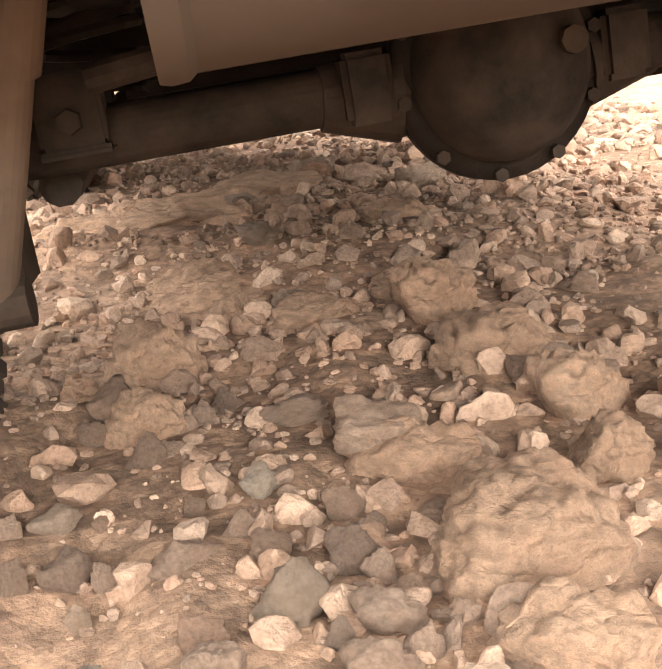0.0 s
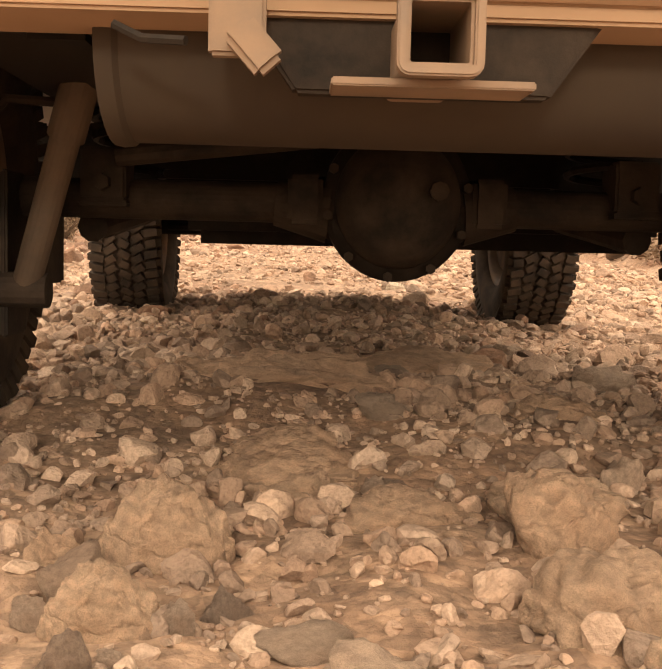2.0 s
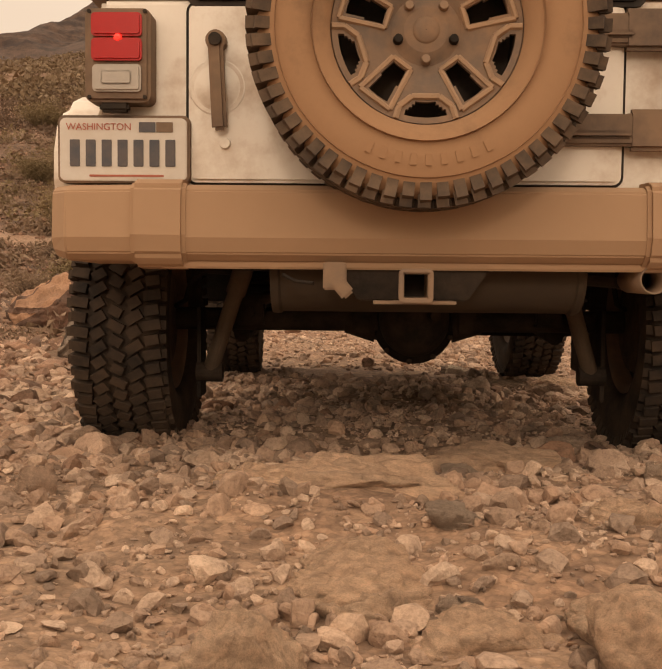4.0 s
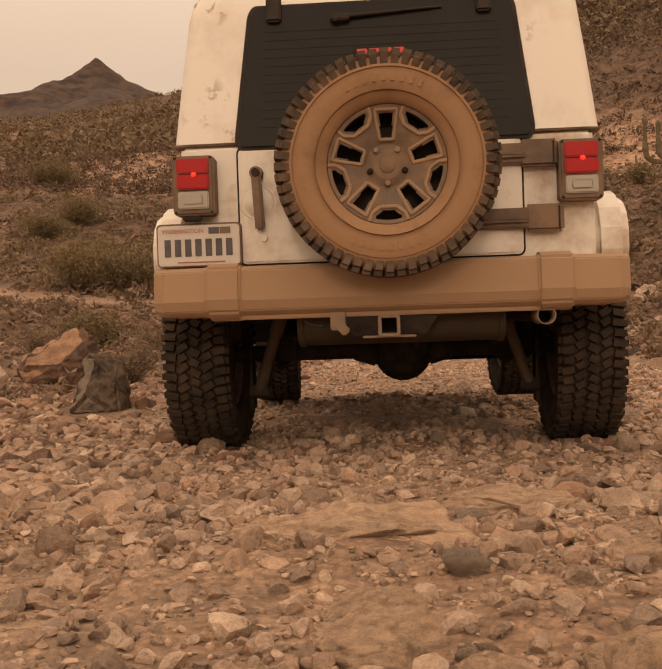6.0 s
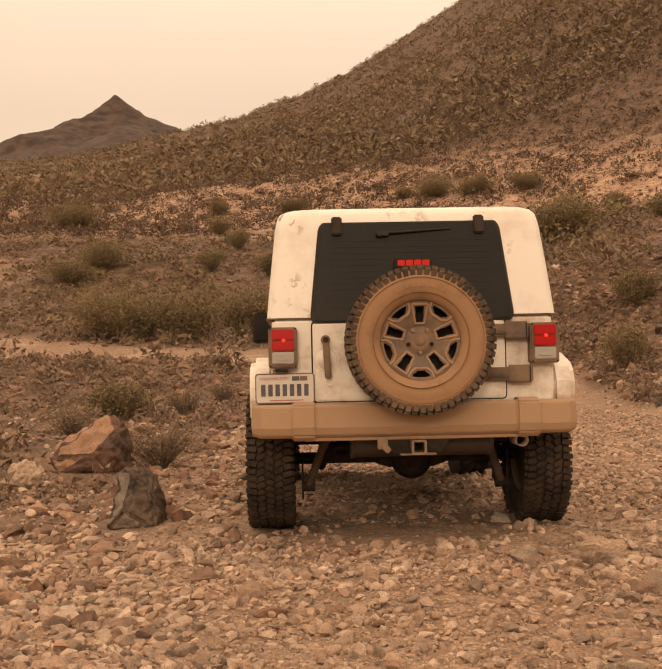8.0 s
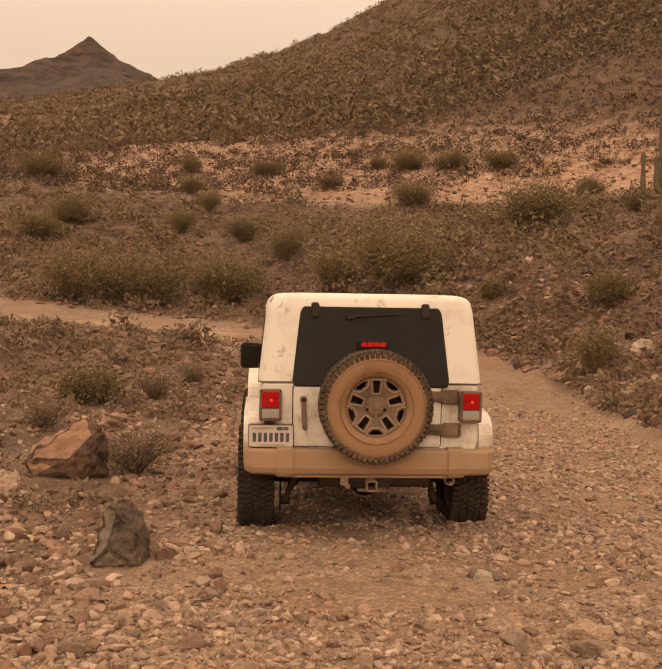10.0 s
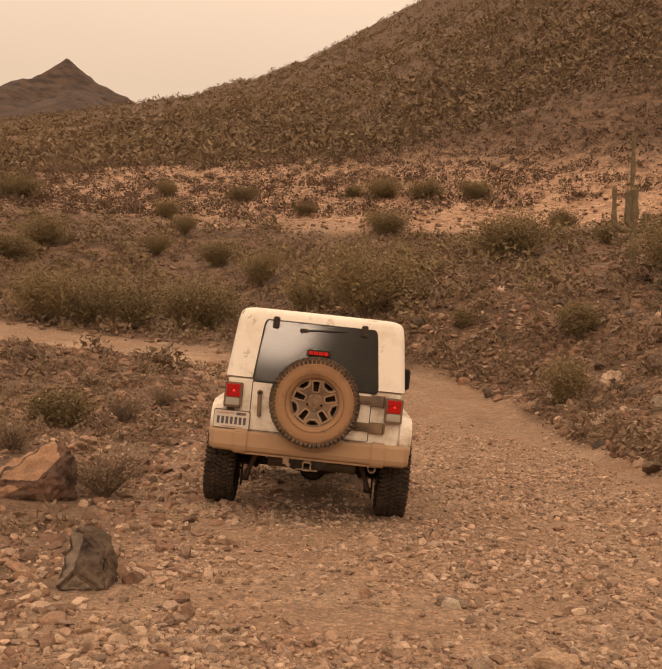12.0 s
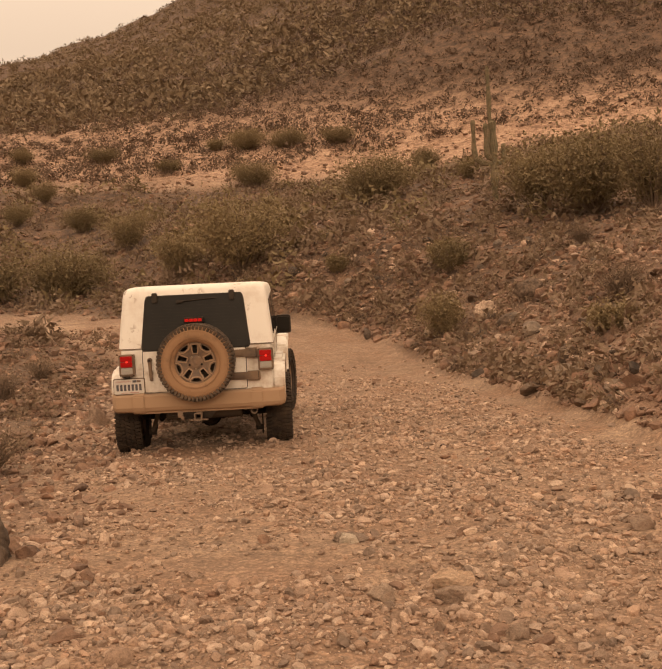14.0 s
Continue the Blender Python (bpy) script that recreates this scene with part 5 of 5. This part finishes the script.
hitch = part("hitch_receiver", square_tube(0.0335, 0.007, 0.527, -0.90, -0.70, 0.009), STEEL, car, "square steel hitch receiver")
part("receiver_collar", bevelled(square_tube(0.039, 0.0095, 0.527, -0.908, -0.888, 0.012), 0.002, 2, 60), STEEL, hitch)
# black plate added deep in the tube, in place of its shade
part("receiver_mouth", boxed((0, -0.715, 0.525), (0.060, 0.004, 0.060), 0.0005), BLACK, hitch, "black plate for the shade inside the tube")
part("chain_plate", boxed((0, -0.83, 0.488), (0.19, 0.07, 0.008), 0.0015), STEEL, hitch, "flat chain plate")
part("hitch_bracket", bevelled(slab([(-0.19, 0.575), (-0.13, 0.49), (0.13, 0.49), (0.19, 0.575)], -0.77, -0.74), 0.004), UNDER, hitch)
plug = part("wiring_plug", boxed((-0.185, -0.815, 0.548), (0.055, 0.02, 0.066), 0.004), STEEL, car, "dusty trailer wiring plug")
part("plug_cap", boxed((-0.168, -0.832, 0.522), (0.034, 0.024, 0.052), 0.006, Matrix.Rotation(radians(-42), 4, "Y")), STEEL, plug)
part("plug_wire", pipe([(-0.235, -0.81, 0.53), (-0.28, -0.79, 0.535), (-0.31, -0.78, 0.55)], 0.005, 6), BLACK, plug)

# spare wheel on the gate
spare = new("spare_wheel")
spare.parent = car
spare.matrix_basis = pose(0.012, -0.885, 1.085)
tyre_parts(spare, -1, SPARE_TREAD, SPARE_RUBBER, 60).scale = (0.945, 0.945, 0.945)
rim_parts(spare, -1, RIM)
part("carrier", boxed((0.012, -0.76, 1.10), (0.16, 0.10, 0.16), 0.01), BLACK, car, "spare wheel carrier")

# mirrors
for s in (-1, 1):
    mir = part("side_mirror", bevelled(slab(rounded(0.87 * s - 0.09, 0.87 * s + 0.09, 1.15, 1.37, 0.03), 1.12, 1.22), 0.02), BLACK, car, "black side mirror")
    part("mirror_glass", bevelled(slab(rounded(0.87 * s - 0.072, 0.87 * s + 0.072, 1.172, 1.348, 0.02), 1.112, 1.121), 0.002), GLASS, mir)
    bm = bmesh.new()
    rod(bm, (0.74 * s, 1.18, 1.14), (0.86 * s, 1.17, 1.21), 0.022, 0.03, 10)
    part("mirror_arm", bm, BLACK, mir)

# ---- running gear ----
axle_bm = bmesh.new()
rod(axle_bm, (-0.70, 0, RAD), (0.70, 0, RAD), 0.035, seg=24)
axle = part("rear_axle", axle_bm, UNDER, car, "grimy rear axle tube", smooth=False)
cover = lathe([(0.001, -0.160), (0.055, -0.155), (0.098, -0.130), (0.122, -0.090), (0.126, -0.060)], 40)
dome = lathe([(0.126, -0.062), (0.134, -0.055), (0.150, -0.052), (0.152, -0.020), (0.135, -0.012), (0.120, 0.10), (0.05, 0.2), (0.001, 0.22)], 40)
diff = part("differential", dome, OILY, axle, "oily rounded differential cover", smooth=True)
diff.matrix_basis = pose(0.045, 0, 0.415) @ Matrix.Diagonal((0.86, 0.9, 0.92, 1))
part("diff_cover", cover, UNDER, diff, "dusty domed cover", smooth=True)
for k in range(10):
    a = k * math.tau / 10 + 0.2
    bm = bmesh.new()
    rod(bm, (0.045 + 0.123 * math.cos(a), -0.050, 0.415 + 0.131 * math.sin(a)), (0.045 + 0.123 * math.cos(a), -0.062, 0.415 + 0.131 * math.sin(a)), 0.009, seg=6)
    part("cover_bolt", bm, UNDER, axle)
bm = bmesh.new()
rod(bm, (0.105, -0.13, 0.43), (0.105, -0.150, 0.43), 0.016, seg=8)
part("filler_plug", bm, UNDER, axle)
for s in (-1, 1):
    bm = bmesh.new()
    rod(bm, (0.045 + 0.11 * s, 0, 0.40), (0.045 + 0.22 * s, 0, RAD), 0.062, 0.038, 20)
    box(bm, (0.045 + 0.16 * s, -0.04, 0.415), (0.06, 0.05, 0.085))
    part("axle_neck", bevelled(bm, 0.008), UNDER, axle)
    bm = bmesh.new()
    box(bm, (0.46 * s, -0.02, 0.45), (0.078, 0.09, 0.09))
    box(bm, (0.46 * s, -0.02, 0.40), (0.09, 0.10, 0.010))
    br = part("link_bracket", bevelled(bm, 0.008), UNDER, axle, "welded link bracket")
    bm = bmesh.new()
    rod(bm, (0.46 * s, -0.060, 0.435), (0.46 * s, -0.082, 0.435), 0.016, 0.014, 6)
    part("bracket_bolt", bm, UNDER, br)
    bm = bmesh.new()
    box(bm, (0.615 * s, -0.05, 0.31), (0.012, 0.12, 0.28))
    box(bm, (0.548 * s, -0.05, 0.35), (0.012, 0.12, 0.18))
    part("shock_mount", bevelled(bm, 0.004), UNDER, axle, "rusty shock mount plates")
    top, low = Vector((0.40 * s, -0.30, 0.74)), Vector((0.582 * s, -0.10, 0.25))
    cut = top.lerp(low, 0.5)
    bm = bmesh.new()
    rod(bm, top, cut, 0.030, seg=20)
    shock = part("shock_absorber", bm, SHOCK, car, "dusty steel shock absorber")
    bm = bmesh.new()
    rod(bm, cut, low, 0.024, seg=20)
    part("shock_body", bm, SHOCK, shock)
    bm = bmesh.new()
    rod(bm, low - Vector((0.04, 0, 0)), low + Vector((0.04, 0, 0)), 0.030, seg=16)
    part("shock_eye", bm, UNDER, shock)
    coil = []
    for k in range(97):
        a = k * math.tau / 16
        coil.append((0.43 * s + 0.065 * math.cos(a), 0.05 + 0.065 * math.sin(a), 0.46 + 0.24 * k / 96))
    part("coil_spring", pipe(coil, 0.008, 6), OILY, car, "black coil spring")
    part("lower_arm", pipe([(0.50 * s, 0.05, 0.36), (0.42 * s, 0.95, 0.46)], 0.028, 10), UNDER, car)
    part("wheel_well_liner", boxed((0.60 * s, 0.60, 0.66), (0.32, 0.02, 0.42), 0.006), OILY, car, "black wheel-well liner")
    part("frame_rail", boxed((0.40 * s, 1.0, 0.62), (0.085, 3.3, 0.12), 0.01), OILY, car, "black frame rail")
    part("rock_rail", boxed((0.70 * s, 1.15, 0.555), (0.07, 1.05, 0.07), 0.015), BLACK, car, "black side rail")
    hose = [(0.70 * s, -0.02, 0.45), (0.66 * s, -0.08, 0.47), (0.64 * s, -0.12, 0.52), (0.60 * s, -0.14, 0.56), (0.52 * s, -0.15, 0.555), (0.47 * s, -0.14, 0.58), (0.46 * s, -0.1, 0.66)]
    part("brake_hose", pipe(hose, 0.008, 8), UNDER, car, "curved brake hose")
part("track_bar", pipe([(-0.43, -0.10, 0.475), (0.0, -0.11, 0.525), (0.42, -0.10, 0.575)], 0.017, 10), UNDER, car, "steel track bar")
part("sway_bar", pipe([(-0.5, 0.02, 0.53), (-0.36, 0.10, 0.57), (0.36, 0.10, 0.57), (0.5, 0.02, 0.53)], 0.012, 10), UNDER, car)
part("drive_shaft", pipe([(0.05, 0.15, 0.42), (0.02, 1.2, 0.50)], 0.03, 14), OILY, car)

# muffler across the tail with its pipes
rr = []
for x, k in ((-0.322, 0.05), (-0.326, 0.80), (-0.336, 0.93), (-0.346, 0.97), (-0.348, 1.02), (-0.340, 1.04), (-0.328, 1.03), (-0.322, 0.985), (0.405, 0.985), (0.41, 1.03), (0.422, 1.04), (0.43, 1.0), (0.42, 0.9)):
    rr.append([(x, -0.56 + 0.135 * k * math.cos(a * math.tau / 48), 0.560 + 0.106 * k * math.sin(a * math.tau / 48)) for a in range(48)])
part("muffler", loft(rr), MUFFLER, car, "large dusty oval steel muffler", smooth=True).data.set_sharp_from_angle(angle=radians(28))
tail = part("exhaust_tip", lathe([(0.034, -0.09), (0.034, 0.12), (0.030, 0.12), (0.030, -0.09)], 24, True), STEEL, car, "round steel exhaust tip", smooth=True)
tail.matrix_basis = pose(0.565, -0.70, 0.545)
part("exhaust_pipe", pipe([(0.565, -0.62, 0.545), (0.55, -0.52, 0.55), (0.42, -0.50, 0.56)], 0.029, 12), UNDER, car)
part("over_axle_pipe", pipe([(-0.33, -0.52, 0.60), (-0.42, -0.40, 0.61), (-0.44, -0.22, 0.63), (-0.35, 0.1, 0.66), (-0.3, 0.5, 0.55)], 0.026, 10), UNDER, car)
# tank, gearbox skid and front axle
part("fuel_tank_skid", boxed((0.40, 0.85, 0.46), (0.60, 0.75, 0.25), 0.04), OILY, car, "black fuel tank skid plate")
part("crossmember", boxed((0.0, 0.42, 0.53), (0.86, 0.16, 0.16), 0.02), OILY, car, "black frame crossmember")
part("gearbox_skid", boxed((-0.08, 1.55, 0.41), (0.78, 0.55, 0.15), 0.04), OILY, car, "black gearbox skid plate")
bm = bmesh.new()
rod(bm, (-0.70, 2.424, RAD), (0.70, 2.424, RAD), 0.042, seg=20)
rod(bm, (0.25, 2.30, 0.40), (0.25, 2.52, 0.40), 0.13, 0.10, 20)
part("front_axle", bm, OILY, car, "grimy front axle")
part("steering_link", pipe([(-0.66, 2.30, 0.40), (0.66, 2.28, 0.42)], 0.018, 8), OILY, car)
part("front_bumper", boxed((0, 2.88, 0.64), (1.5, 0.22, 0.18), 0.03), BLACK, car, "black front bumper")



def posed(x, y, z, yaw, pitch, roll):
    return pose(x, y, z) @ pose(0, 0, 0, 0, 0, yaw) @ pose(0, 0, 0, pitch, 0, 0) @ pose(0, 0, 0, 0, -roll, 0)


def motions():
    rows = [
        (0, posed(0.275, 0.874, -0.009, -5.44, -3.37, 4.67)),
        (0.5, posed(0.193, 1.120, 0.001, -2.19, -2.26, 2.58)),
        (0.7, posed(0.177, 1.232, 0.007, -1.07, -1.98, 1.96)),
        (1, posed(0.156, 1.417, -0.018, 0.35, -1.72, 1.25)),
        (1.5, posed(0.112, 1.630, -0.013, 1.91, -1.56, 0.88)),
        (2, posed(0.111, 1.830, -0.005, 1.11, -1.45, 1.85)),
        (2.2, posed(0.109, 1.991, -0.018, 1.02, -1.24, 1.62)),
        (2.5, posed(0.099, 2.201, -0.016, 1.27, -1.32, 1.31)),
        (3, posed(0.115, 2.572, -0.040, 0.96, 0.06, 0.93)),
        (3.2, posed(0.098, 2.731, -0.065, 1.32, 1.08, 1.03)),
        (5.3, posed(0.049, 3.958, -0.025, -0.63, 1.17, 0.56)),
        (5.5, posed(0.032, 4.107, -0.036, -1.09, 1.11, 0.17)),
        (6, posed(0.036, 4.480, -0.013, -0.85, 1.34, 1.08)),
        (6.5, posed(0.016, 4.810, -0.006, 0.11, 0.43, 2.30)),
        (7, posed(-0.005, 5.220, -0.005, 1.91, -0.19, 1.13)),
        (7.5, posed(-0.043, 5.706, 0.020, 4.87, -1.47, -0.76)),
        (8, posed(-0.100, 6.139, -0.020, 6.00, -0.31, -1.10)),
        (8.2, posed(-0.102, 6.281, -0.026, 6.49, -0.24, -1.24)),
        (10.3, posed(-0.364, 8.122, -0.089, 5.91, 2.96, 0.37)),
        (10.5, posed(-0.402, 8.296, -0.087, 5.33, 2.49, -0.36)),
        (11, posed(-0.462, 8.694, -0.057, 3.82, 1.11, -1.25)),
        (11.5, posed(-0.518, 9.112, -0.048, 1.66, 1.80, -2.82)),
        (12, posed(-0.561, 9.551, 0.016, 0.36, 1.80, -3.89)),
        (12.5, posed(-0.574, 9.965, -0.013, -0.06, 1.42, -1.05)),
        (13, posed(-0.563, 10.349, -0.020, -0.90, 1.70, -0.59)),
        (13.5, posed(-0.529, 10.699, -0.009, -2.17, 2.41, -1.27)),
        (14, posed(-0.456, 11.103, -0.065, -4.44, 3.75, -0.37)),
    ]
    walk(car, rows)
    ts, ys = [r[0] for r in rows], [r[1].translation.y for r in rows]
    for hub, x, y in wheels:
        spin = []
        for k in range(57):
            t = k * 0.25
            gone = float(np.interp(t, ts, ys)) - ys[0]
            steer = float(np.interp(t, [0, 3, 5.3, 8, 10.3, 11, 14], [0, 2, 4, 3, -6, -8, -8])) if y > 1 else 0.0
            spin.append((t, pose(x, y, RAD, -math.degrees(gone / RAD), 0, steer)))
        walk(hub, spin)


motions()
